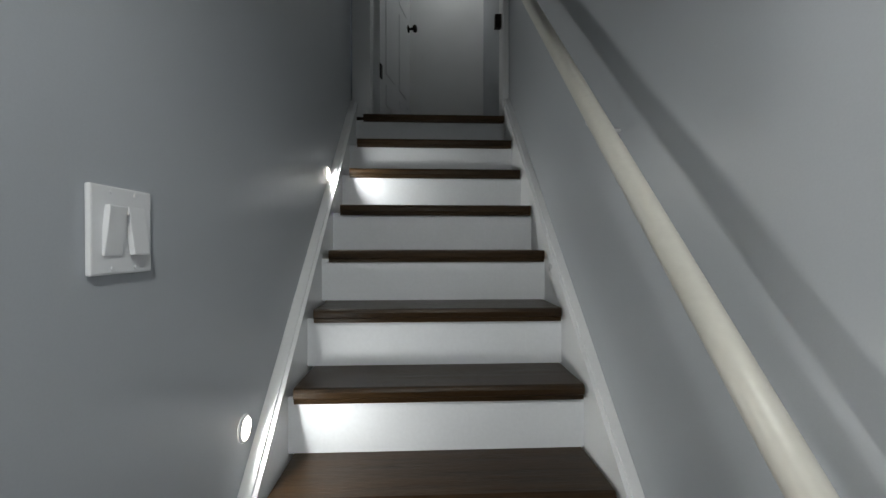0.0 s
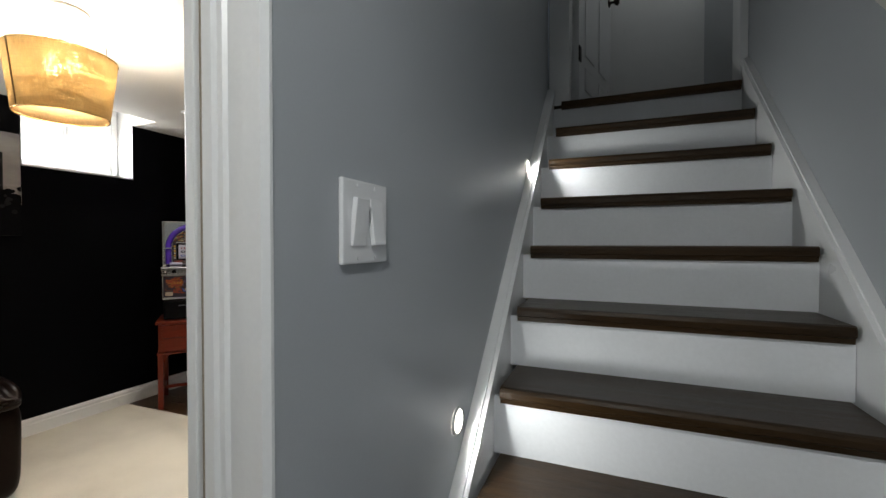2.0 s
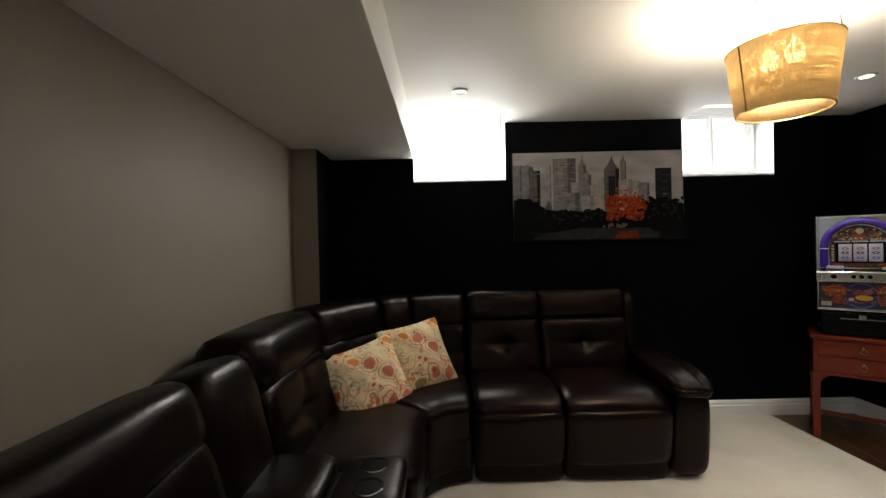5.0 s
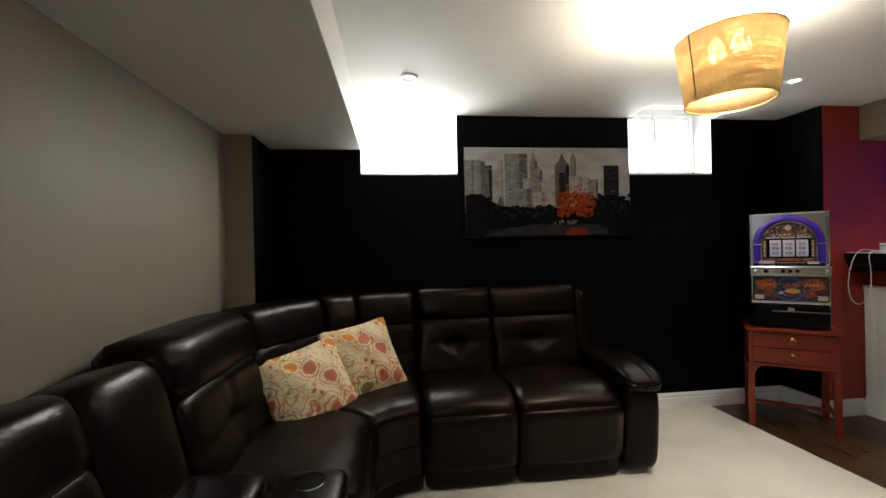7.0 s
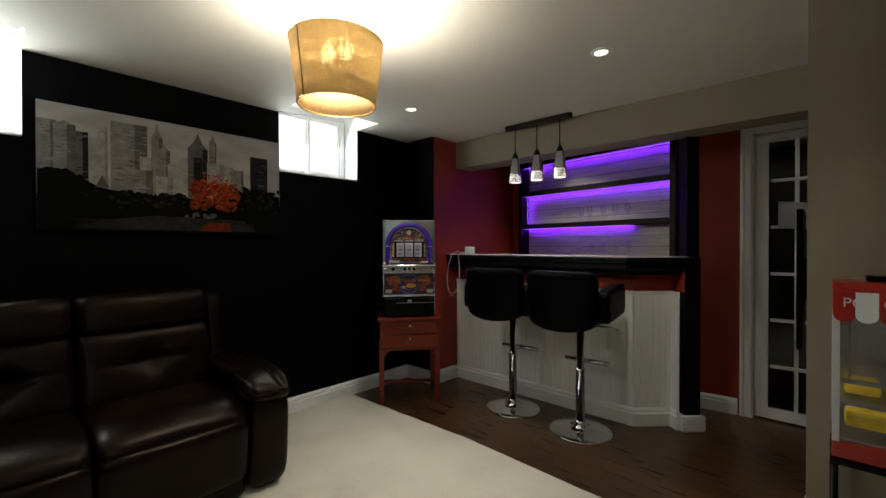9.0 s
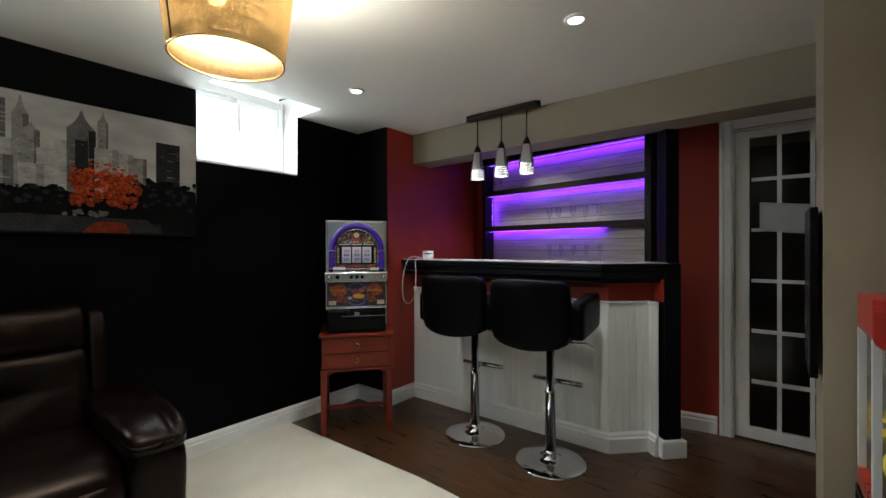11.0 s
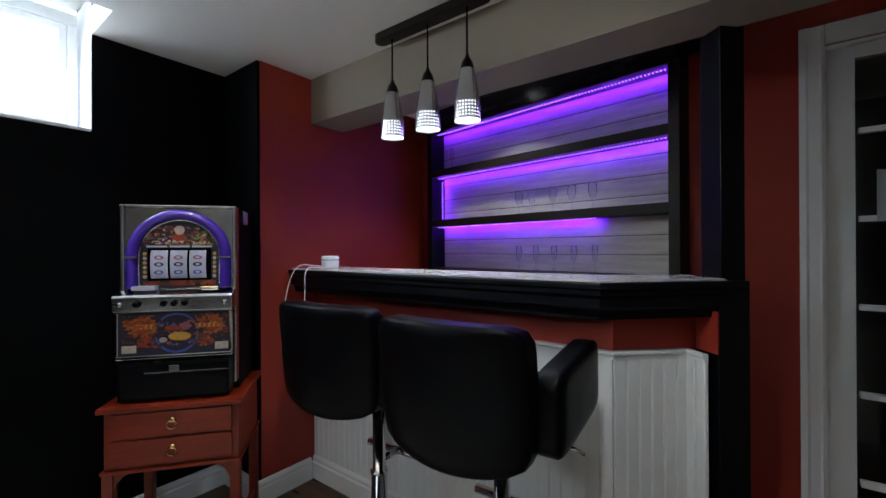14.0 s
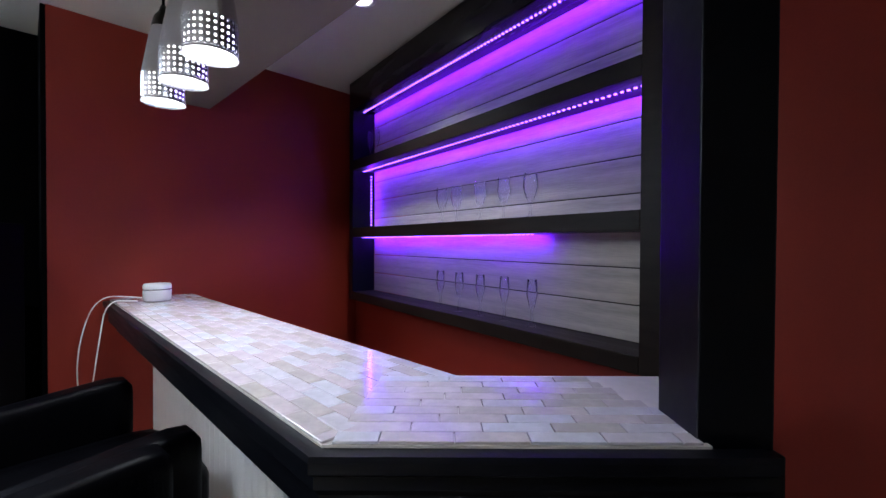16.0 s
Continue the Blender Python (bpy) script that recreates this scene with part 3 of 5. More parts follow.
def weave(name, colour):
    """Open burlap weave that lets the bulb shine through."""
    m = material(name, colour, 0.9, var=0.35, scale=9, fine=120, bump=0.4)
    n, l = m.node_tree.nodes, m.node_tree.links
    b = n["Principled BSDF"]
    tr = n.new("ShaderNodeBsdfTranslucent")
    tr.inputs[0].default_value = (0.46, 0.33, 0.165, 1)
    clear = n.new("ShaderNodeBsdfTransparent")
    clear.inputs[0].default_value = (1, 0.9, 0.7, 1)
    co = n.new("ShaderNodeTexCoord")
    w1, w2 = n.new("ShaderNodeTexNoise"), n.new("ShaderNodeTexNoise")
    for w, s in ((w1, (9, 9, 330)), (w2, (260, 260, 22))):
        mp = n.new("ShaderNodeMapping")
        mp.inputs["Scale"].default_value = s
        l.new(co.outputs["Object"], mp.inputs["Vector"])
        l.new(mp.outputs[0], w.inputs["Vector"])
        w.inputs["Scale"].default_value = 1.0
    mul = n.new("ShaderNodeMath")
    mul.operation = 'MULTIPLY'
    l.new(w1.outputs["Fac"], mul.inputs[0])
    l.new(w2.outputs["Fac"], mul.inputs[1])
    rng = n.new("ShaderNodeMapRange")
    l.new(mul.outputs[0], rng.inputs[0])
    rng.inputs[1].default_value, rng.inputs[2].default_value = 0.18, 0.42
    rng.inputs[3].default_value, rng.inputs[4].default_value = 0.02, 0.30
    m1, m2 = n.new("ShaderNodeMixShader"), n.new("ShaderNodeMixShader")
    m1.inputs[0].default_value = 0.20
    l.new(b.outputs[0], m1.inputs[1])
    l.new(tr.outputs[0], m1.inputs[2])
    l.new(rng.outputs[0], m2.inputs[0])
    l.new(m1.outputs[0], m2.inputs[1])
    l.new(clear.outputs[0], m2.inputs[2])
    l.new(m2.outputs[0], n["Material Output"].inputs[0])
    return m


nickel = material("nickel", (0.72, 0.71, 0.69), 0.38, 0.4, var=0.05)
burlap = weave("burlap", (0.29, 0.195, 0.088))
pl = thing("ceiling_lamp", "semi-flush ceiling lamp with a tapered burlap drum shade, lit", "ceiling lamp", pose(-2.41, 1.265, CZ))
bm = bmesh.new()
lathe(bm, ((0.174, -0.180), (0.146, -0.418), (0.1445, -0.418), (0.1725, -0.180), (0.174, -0.180)), 64, cap=False)
part("shade", bm, burlap, pl)
for r, z in ((0.1735, -0.181), (0.1455, -0.417)):
    bm = bmesh.new()
    tube(bm, [(r * math.cos(a), r * math.sin(a), z) for a in [2 * math.pi * k / 40 for k in range(41)]], 0.0025, 6)
    part("shade_ring", bm, brass, pl)
seam_cloth = material("seam_cloth", (0.13, 0.075, 0.03), 0.9, var=0.2)
bm = bmesh.new()
tube(bm, [(r * math.cos(radians(-84)), r * math.sin(radians(-84)), z) for r, z in ((0.1742, -0.182), (0.1602, -0.300), (0.1462, -0.417))], 0.0028, 6)
part("shade_seam", bm, seam_cloth, pl, "dark stitched seam")
bm = bmesh.new()
lathe(bm, ((0.065, -0.001), (0.065, -0.012), (0.045, -0.026), (0.012, -0.032), (0.009, -0.14), (0.02, -0.145), (0.02, -0.17), (0.004, -0.172)), 28)
part("canopy", bm, nickel, pl, "chrome ceiling canopy and stem")
bm = bmesh.new()
lathe(bm, ((0.085, -0.001), (0.088, -0.010), (0.080, -0.018), (0.070, -0.012)), 32, cap=False)
part("canopy_ring", bm, nickel, pl, "brushed nickel canopy ring")
for k in range(3):
    a = 2 * math.pi * k / 3 + 0.4
    c, s_ = math.cos(a), math.sin(a)
    bm = bmesh.new()
    tube(bm, [(r * c, r * s_, z) for r, z in ((0.012, -0.15), (0.06, -0.10), (0.12, -0.085), (0.163, -0.105), (0.173, -0.181))], 0.003, 8)
    part("spider_arm", bm, nickel, pl)
for dx, dy in ((-0.04, -0.015), (0.04, 0.015)):
    bm = bmesh.new()
    lathe(bm, ((0.004, -0.160), (0.013, -0.170), (0.028, -0.205), (0.030, -0.225), (0.018, -0.248), (0.002, -0.254)), 16, dx, dy)
    ob = part("bulb", bm, warm_glow, pl, "lit frosted bulb")
    ob.visible_shadow = False
bm = bmesh.new()
lathe(bm, ((0.1445, -0.412), (0.143, -0.414)), 48, cap=False)
part("lower_rim", bm, burlap, pl)

# pendant bar with three perforated metal shades
pend = thing("pendant_light", "black bar pendant with three perforated steel shades, lit", "pendant light", pose(-2.668, 3.19, CZ))
bm = bmesh.new()
prism(bm, [(0.255 * sgn + 0.03 * math.cos(a), 0.03 * math.sin(a)) for sgn, rng in ((1, range(-4, 5)), (-1, range(4, 13))) for a in [k * math.pi / 8 for k in rng]], -0.032, -0.001)
part("canopy", bm, bronze, pend, "dark bronze ceiling bar")
for x in (-0.194, 0.0, 0.189):
    bm = bmesh.new()
    tube(bm, ((x, 0, -0.03), (x, 0, -0.217)), 0.0035, 8)
    part("cord", bm, plastic_black, pend)
    bm = bmesh.new()
    lathe(bm, ((0.006, -0.207), (0.010, -0.222), (0.021, -0.238), (0.026, -0.260), (0.027, -0.268)), 20, x)
    part("cap", bm, bronze, pend, "dark bronze cap")
    bm = bmesh.new()
    prof = [(0.027, -0.266), (0.034, -0.302), (0.042, -0.347), (0.049, -0.390)]
    lathe(bm, prof, 32, x, cap=False)
    lathe(bm, [(0.0485, -0.450), (0.0495, -0.456)], 32, x, cap=False)
    n = 26
    for row in range(5):
        z0, z1 = -0.390 - row * 0.012, -0.390 - (row + 1) * 0.012
        for i in range(n):
            a0_, a1_ = 2 * math.pi * i / n, 2 * math.pi * (i + 1) / n
            outer = [Vector((x + 0.049 * math.cos(a), 0.049 * math.sin(a), z)) for a, z in ((a0_, z0), (a1_, z0), (a1_, z1), (a0_, z1))]
            mid = sum(outer, Vector()) / 4
            ov = [bm.verts.new(p) for p in outer]
            iv = [bm.verts.new(mid + (p - mid) * 0.38) for p in outer]
            for k in range(4):
                bm.faces.new((ov[k], ov[(k + 1) % 4], iv[(k + 1) % 4], iv[k])).smooth = True
    part("shade", bm, steel, pend, "brushed steel shade with a perforated rim")
    bm = bmesh.new()
    lathe(bm, ((0.030, -0.382), (0.043, -0.412), (0.0455, -0.449), (0.003, -0.452)), 24, x)
    ob = part("diffuser", bm, pendant_glow, pend, "glowing white diffuser")
    ob.visible_shadow = False

# ---- the bar ----
BAR = ((-1.995, 3.295), (-1.806, 3.484))      # corners of the bar front
bar = thing("bar_counter", "home bar with white beadboard front, red band and black moulded edge", "bar")
outline = ((RX + 0.002, 3.300), (-1.997, 3.300), (-1.812, 3.485), (-1.79, 3.508), (-1.77, 3.60), (-1.83, 3.60), (-2.05, 3.40), (RX + 0.002, 3.40))
bm = bmesh.new()
prism(bm, outline, 0, 1.035)
part("carcass", bm, red_paint, bar, "dark red painted band and body")
bm = bmesh.new()
prism(bm, ((RX + 0.002, 3.158), (-1.996, 3.158), (-1.700, 3.454), (-1.775, 3.528), (-1.822, 3.668), (-2.056, 3.434), (RX + 0.002, 3.425)), 1.090, 1.134)
part("deck", bm, black_wood, bar)


def run(name, pts, prof, mat, parent, label=""):
    """A moulding along a line of plan points, mitred at its corners; prof: (out, z), out to the right of the way."""
    P = [Vector((x, y, 0)) for x, y in pts]
    bm = bmesh.new()
    rings = []
    for i, p in enumerate(P):
        ds = [(P[j + 1] - P[j]).normalized() for j in (i - 1, i) if 0 <= j < len(P) - 1]
        ns = [Vector((d.y, -d.x, 0)) for d in ds]
        n = sum(ns, Vector()).normalized()
        k = 1 / max(0.3, n.dot(ns[0]))
        rings.append([bm.verts.new(p + n * (a * k) + Vector((0, 0, z))) for a, z in prof])
    c = len(prof)
    for a, b in zip(rings, rings[1:]):
        for i in range(c):
            bm.faces.new((a[i], a[(i + 1) % c], b[(i + 1) % c], b[i]))
    bm.faces.new(rings[0])
    bm.faces.new(rings[-1][::-1])
    return part(name, bm, mat, parent, label)


edge = ((RX + 0.002, 3.158), (-1.996, 3.158), (-1.659, 3.495))
run("edge_moulding", edge, ((-0.002, 1.136), (0.018, 1.136), (0.020, 1.130), (0.020, 1.118), (0.012, 1.112), (0.012, 1.098), (0.004, 1.088), (0.004, 1.060), (-0.012, 1.050), (-0.020, 1.030), (-0.020, 1.022), (-0.10, 1.022), (-0.10, 1.085)), black_wood, bar, "black stepped edge moulding")
run("cap_moulding", ((RX + 0.002, 3.300), (-1.997, 3.300), (-1.812, 3.485), (-1.747, 3.422)), ((0.0, 0.880), (0.012, 0.880), (0.013, 0.892), (0.020, 0.898), (0.020, 0.908), (0.0, 0.908)), trim_white, bar)
run("plinth", ((RX + 0.002, 3.300), (-1.997, 3.300), (-1.812, 3.485), (-1.747, 3.422)), ((0.0, 0.0), (0.024, 0.0), (0.024, 0.085), (0.018, 0.092), (0.018, 0.108), (0.010, 0.122), (0, 0.125)), trim_white, bar, "white moulded plinth")


def bead(length):
    bm = bmesh.new()
    w = 0.0425
    prism(bm, ((-w / 2, 0.0), (-w / 2, -0.0075), (-w / 2 + 0.002, -0.009), (w / 2 - 0.006, -0.009), (w / 2 - 0.0045, -0.0078), (w / 2 - 0.003, -0.009), (w / 2 - 0.001, -0.0085), (w / 2, -0.0075), (w / 2, 0.0)), 0.10, length)
    return mesh_of("bead_board", bm, bead_white)


bead_mesh = bead(0.884)
for p, q in (((RX + 0.002, 3.300), (-1.997, 3.300)), ((-1.997, 3.300), (-1.812, 3.485)), ((-1.812, 3.485), (-1.747, 3.422))):
    d = Vector((q[0] - p[0], q[1] - p[1], 0))
    k = max(1, round(d.length / 0.0425))
    ang = math.degrees(math.atan2(d.y, d.x))
    for i in range(k):
        c = Vector((*p, 0)) + d * ((i + 0.5) / k)
        ob = new("bead_board", bead_mesh)
        ob.parent = bar
        ob.matrix_local = pose(c.x, c.y, 0, 0, 0, ang)

# shell tiles on the worktop: pieces laid along each arm of the counter
tile_mat = per_object(material("shell_tile", (0.66, 0.645, 0.66), 0.16, var=0.16, scale=26, fine=140, bump=0.05, coat=0.4), 0.17)
tn_, tk_ = tile_mat.node_tree.nodes, tile_mat.node_tree.links
t_in = tn_["Principled BSDF"].inputs["Base Color"]
t_src = t_in.links[0].from_socket
t_info, t_ramp, t_mul = tn_.new("ShaderNodeObjectInfo"), tn_.new("ShaderNodeValToRGB"), tn_.new("ShaderNodeMixRGB")
t_mul.blend_type, t_mul.inputs[0].default_value = 'MULTIPLY', 1.0
t_ramp.color_ramp.elements[0].color, t_ramp.color_ramp.elements[1].color = (1.0, 0.96, 0.88, 1), (0.86, 0.92, 1.0, 1)
t_mid = t_ramp.color_ramp.elements.new(0.5)
t_mid.color = (1.0, 0.92, 0.97, 1)
tk_.new(t_info.outputs["Random"], t_ramp.inputs[0])
tk_.new(t_src, t_mul.inputs[1])
tk_.new(t_ramp.outputs[0], t_mul.inputs[2])
tk_.new(t_mul.outputs[0], t_in)
grout = material("grout", (0.58, 0.55, 0.53), 0.6, var=0.15, scale=12)
top = tagged(new("tiled_worktop"), "glossy mother-of-pearl tiled bar top", "worktop")
bm = bmesh.new()
prism(bm, ((RX + 0.003, 3.1585), (-1.9965, 3.1585), (-1.7005, 3.4545), (-1.775, 3.529), (-1.822, 3.668), (-2.056, 3.434), (RX + 0.003, 3.425)), 1.1345, 1.139)
part("bed", bm, grout, top)
tiles = {}


def tile(u0, u1, v0, v1, frame_m, key):
    w, h = round(u1 - u0, 4), round(v1 - v0, 4)
    if (w, h) not in tiles:
        b = boxes((0, w - 0.0012, 0, h - 0.0012, 0, 0.0032))
        bmesh.ops.bevel(b, geom=[e for e in b.edges if all(v.co.z > 0.003 for v in e.verts)], offset=0.0006, segments=1, affect='EDGES')
        tiles[(w, h)] = mesh_of("tile", b, tile_mat)
    ob = new("tile", tiles[(w, h)])
    ob.parent = top
    ob.matrix_local = frame_m @ pose(u0, v0, 1.1391 + random.random() * 0.0004, random.uniform(-0.25, 0.25), random.uniform(-0.25, 0.25), 0)


TL, TW = 0.076, 0.0268
rows = 10
for r in range(rows):
    v0 = r * TW
    u = 0.0
    endu = 1.568 - (r + 0.5) * TW * 0.22
    first = TL * (0.35, 0.80, 0.55, 0.20, 0.95, 0.65, 0.30, 0.75, 0.45, 0.90)[r]
    while u < endu - 0.012:
        u1 = min(endu, u + (first if u == 0 else TL))
        tile(u, u1, v0, v0 + TW, pose(RX + 0.003, 3.159, 0), r)
        u = u1
for r in range(9):
    v0 = 0.002 + r * 0.0245
    u = 0.008 + r * 0.0245 * 0.10
    endu = 0.408 - max(0, r - 3) * 0.010
    first = 0.05 + 0.03 * (r % 3)
    while u < endu - 0.012:
        u1 = min(endu, u + first)
        tile(u, u1, v0, v0 + 0.0245, pose(-1.994, 3.160, 0.0004, 0, 0, 45), r)
        u, first = u1, 0.082

post = thing("bar_post", "black painted square wooden post at the end of the bar", "post", pose(-1.703, 3.512, 0, 0, 0, 45))
part("shaft", boxes((-0.050, 0.034, -0.034, 0.050, 1.128, CZ - 0.002), w=0.003), black_wood, post)
part("lower_shaft", boxes((-0.070, 0.036, -0.048, 0.052, 0.0, 1.131), w=0.003), black_wood, post)
bm = bmesh.new()
prism(bm, ((-0.096, -0.072), (0.058, -0.072), (0.058, 0.074), (-0.096, 0.074)), 0, 0.105)
bevelled(bm, 0.010, 2)
part("plinth", bm, trim_white, post, "white base block")
part("side_band", boxes((-0.0745, -0.0705, -0.046, 0.046, 0.909, 1.040)), red_paint, post, "dark red painted side")
structure("post_header", boxes((-1.90, -1.72, 3.72, 3.95, 2.06, CZ - 0.002)), black_wood, "black boxed header joining post and wall", "trim")

# ---- back-bar shelves ----
SH = pose(-3.405, 4.088, 0, 0, 0, -8.7)
SW = 1.545
sh = thing("bar_shelf", "dark wooden wall shelf unit with whitewashed plank back and LED strips", "shelf", SH)
part("header", boxes((0, SW, 0.0, 0.14, 2.010, 2.150), w=0.003), black_gloss, sh, "glossy black header board")
part("side_panel", boxes((0, 0.040, 0.0, 0.125, 1.075, 2.010), w=0.002), black_wood, sh)
part("side_panel", boxes((SW - 0.045, SW, 0.0, 0.125, 1.075, 2.010), w=0.002), dark_wood, sh)
for z0, z1 in ((1.715, 1.760), (1.385, 1.430)):
    part("shelf_board", boxes((0.040, SW - 0.045, 0.0, 0.118, z0, z1), w=0.002), dark_wood, sh)
part("bottom_board", boxes((0.040, SW - 0.045, 0.0, 0.118, 1.075, 1.115), w=0.002), dark_wood, sh)
part("back_panel", boxes((0.03, SW - 0.03, 0.1195, 0.1252, 1.08, 2.0)), dark_wood, sh)
z = 1.116
pm = mesh_of("plank", boxes((0.042, SW - 0.047, 0.118, 0.1262, 0, 0.0885), w=0.0015), plank_wood)
while z < 1.99:
    ob = new("plank", pm)
    ob.parent = sh
    ob.matrix_local = pose(0, 0, z)
    z += 0.0915


def led(x0, x1, z, y=0.055, upright=False):
    n = max(2, round((abs(x1 - x0)) / 0.0166))
    bm = bmesh.new()
    for i in range(n):
        c = x0 + (x1 - x0) * (i + 0.5) / n
        if upright:
            box(bm, z, z + 0.003, y - 0.003, y + 0.003, c - 0.003, c + 0.003)
        else:
            box(bm, c - 0.003, c + 0.003, y - 0.003, y + 0.003, z - 0.003, z)
    ob = part("led_dots", bm, led_glow, sh, "row of glowing violet-blue LEDs")
    tagged(ob, kind="stuff")


for x0, x1, z in ((0.042, SW - 0.047, 2.009), (0.042, SW - 0.047, 1.714), (0.042, 1.16, 1.384)):
    led(x0, x1, z)
    m = SH @ pose((x0 + x1) / 2, 0.088, z - 0.006) @ Euler((radians(50), 0, 0)).to_matrix().to_4x4()
    lamp("led_light", 'AREA', m, 1.7 * (x1 - x0), LED, x1 - x0, 0.01)
led(1.44, 1.70, 0.041, 0.10, True)
lamp("led_light", 'AREA', SH @ pose(0.046, 0.095, 1.57, 0, -90, 0), 0.55, LED, 0.27, 0.01)


# ---- glasses ----
def goblet(name, h, bowl, stem, group):
    g = thing(name, "clear stemmed glass standing upside up on the bar shelf", "glass", group=group)
    bm = bmesh.new()
    prof = [(0.001, 0.0), (bowl * 0.95, 0.001), (bowl * 0.9, 0.003), (0.005, 0.007), (0.004, stem), (bowl * 0.6, stem + 0.015), (bowl, stem + 0.045), (bowl * 0.86, h), (bowl * 0.86 - 0.0016, h), (bowl - 0.0018, stem + 0.045), (bowl * 0.55, stem + 0.018), (0.001, stem + 0.008)]
    lathe(bm, prof, 20, cap=False)
    ob = part("bowl", bm, drink_glass, g)
    ob.visible_shadow = False
    return g


first = goblet("wine_glass", 0.132, 0.022, 0.045, "wine glasses on the shelf")
first.matrix_world = SH @ pose(0.705, 0.060, 1.4305)
for k in range(1, 5):
    copy_thing(first, SH @ pose((0.705, 0.785, 0.920, 1.025, 1.140)[k], 0.060 + 0.006 * (k % 2), 1.4305))
first = goblet("champagne_flute", 0.138, 0.016, 0.048, "flutes on the shelf")
first.matrix_world = SH @ pose(0.705, 0.055, 1.1155)
for k in range(1, 5):
    copy_thing(first, SH @ pose(0.705 + 0.112 * k, 0.055, 1.1155))
for x in (0.115, 0.175):
    copy_thing(first, SH @ pose(x, 0.06, 1.7605))

# ---- white round speaker with its cable ----
dev = thing("smart_speaker", "small round white smart speaker on the bar top", "speaker", pose(-3.395, 3.275, 1.1428))
bm = bmesh.new()
lathe(bm, ((0.038, 0), (0.043, 0.004), (0.044, 0.03), (0.044, 0.056), (0.041, 0.062), (0.002, 0.063)), 32)
part("body", bm, plastic_white, dev)
bm = bmesh.new()
lathe(bm, ((0.0442, 0.040), (0.0446, 0.042), (0.0442, 0.044)), 32, cap=False)
part("band", bm, silver_plastic, dev)
cable = thing("power_cable", "thin white cable looped over the edge of the bar", "cable")
way = [Vector(p) for p in ((-3.425, 3.262, 1.150), (-3.440, 3.20, 1.158), (-3.450, 3.135, 1.160), (-3.462, 3.095, 1.115), (-3.472, 3.070, 1.02), (-3.476, 3.060, 0.92), (-3.460, 3.064, 0.83), (-3.425, 3.075, 0.80),
                           (-3.385, 3.085, 0.84), (-3.368, 3.095, 0.92), (-3.378, 3.110, 1.03), (-3.400, 3.128, 1.12), (-3.400, 3.160, 1.152), (-3.385, 3.215, 1.1475))]
cpts = []
for i in range(1, len(way) - 2):
    p0_, p1_, p2_, p3_ = way[i - 1:i + 3]
    for k in range(6):
        t = k / 6
        cpts.append(0.5 * (2 * p1_ + (p2_ - p0_) * t + (2 * p0_ - 5 * p1_ + 4 * p2_ - p3_) * t * t + (3 * p1_ - p0_ - 3 * p2_ + p3_) * t ** 3))
bm = bmesh.new()
tube(bm, [way[0]] + cpts + [way[-2], way[-1]], 0.0022, 6)
part("strand", bm, plastic_white, cable)


# ---- bar stools ----
def bar_stool():
    s = thing("bar_stool", "black padded swivel bar stool with armrests on a chrome pedestal", "bar stool", group="bar stools")
    bm = bmesh.new()
    lathe(bm, ((0.197, 0.0), (0.199, 0.006), (0.190, 0.012), (0.10, 0.022), (0.045, 0.034), (0.038, 0.060), (0.034, 0.075)), 48)
    part("base", bm, chrome, s, "round chrome foot plate")
    bm = bmesh.new()
    lathe(bm, ((0.030, 0.06), (0.030, 0.40), (0.033, 0.402), (0.033, 0.412), (0.024, 0.415), (0.024, 0.700)), 24)
    part("column", bm, chrome, s)
    bm = bmesh.new()
    tube(bm, ((0, 0.02, 0.445), (0, 0.11, 0.438)), 0.014, 10)
    tube(bm, ((-0.15, 0.115, 0.438), (0.15, 0.115, 0.438)), 0.016, 14)
    part("footrest", bm, chrome, s)
    part("mount", boxes((-0.14, 0.08, -0.10, 0.10, 0.695, 0.715), w=0.003), plastic_black, s)
    bm = bmesh.new()
    tube(bm, ((0.05, 0, 0.70), (0.20, 0.03, 0.695), (0.23, 0.035, 0.685)), 0.006, 8)
    part("lever", bm, chrome, s)
    bm = bmesh.new()
    puff(bm, (0.41, 0.43, 0.13), 6, 10, pose(-0.045, 0.02, 0.775))
    part("seat", bm, black_leather, s)

    def curve(q):
        q.y += 0.9 * q.x * q.x - 0.10 * q.z
        if q.z < 0:
            q.z -= 0.05 * (1 - (q.x / 0.26) ** 2)
        return q
    bm = bmesh.new()
    puff(bm, (0.445, 0.085, 0.325), 9, 12, pose(-0.045, -0.235, 0.895), curve)
    part("backrest", bm, black_leather, s)
    for sgn in (-1, 1):
        def lean(q):
            q.z += 0.10 * q.y
            return q
        bm = bmesh.new()
        puff(bm, (0.075, 0.35, 0.20), 8, 10, pose(sgn * 0.245 - 0.045, -0.005, 0.86), lean)
        part("armrest", bm, black_leather, s)
    return s


st1 = bar_stool()
st1.matrix_world = pose(-2.762, 3.005, 0.0, 0, 0, 5)
copy_thing(st1, pose(-2.222, 2.975, 0.0, 0, 0, 3))
st1.location.z = 0.0

# ---- slot machine on its side table ----
yaw = math.degrees(math.atan2(0.315, 0.258))       # way along the front, seen from before it
FRONT = pose(-3.450, 2.588, 0, 0, 0, yaw)          # x along the front, -y out of it


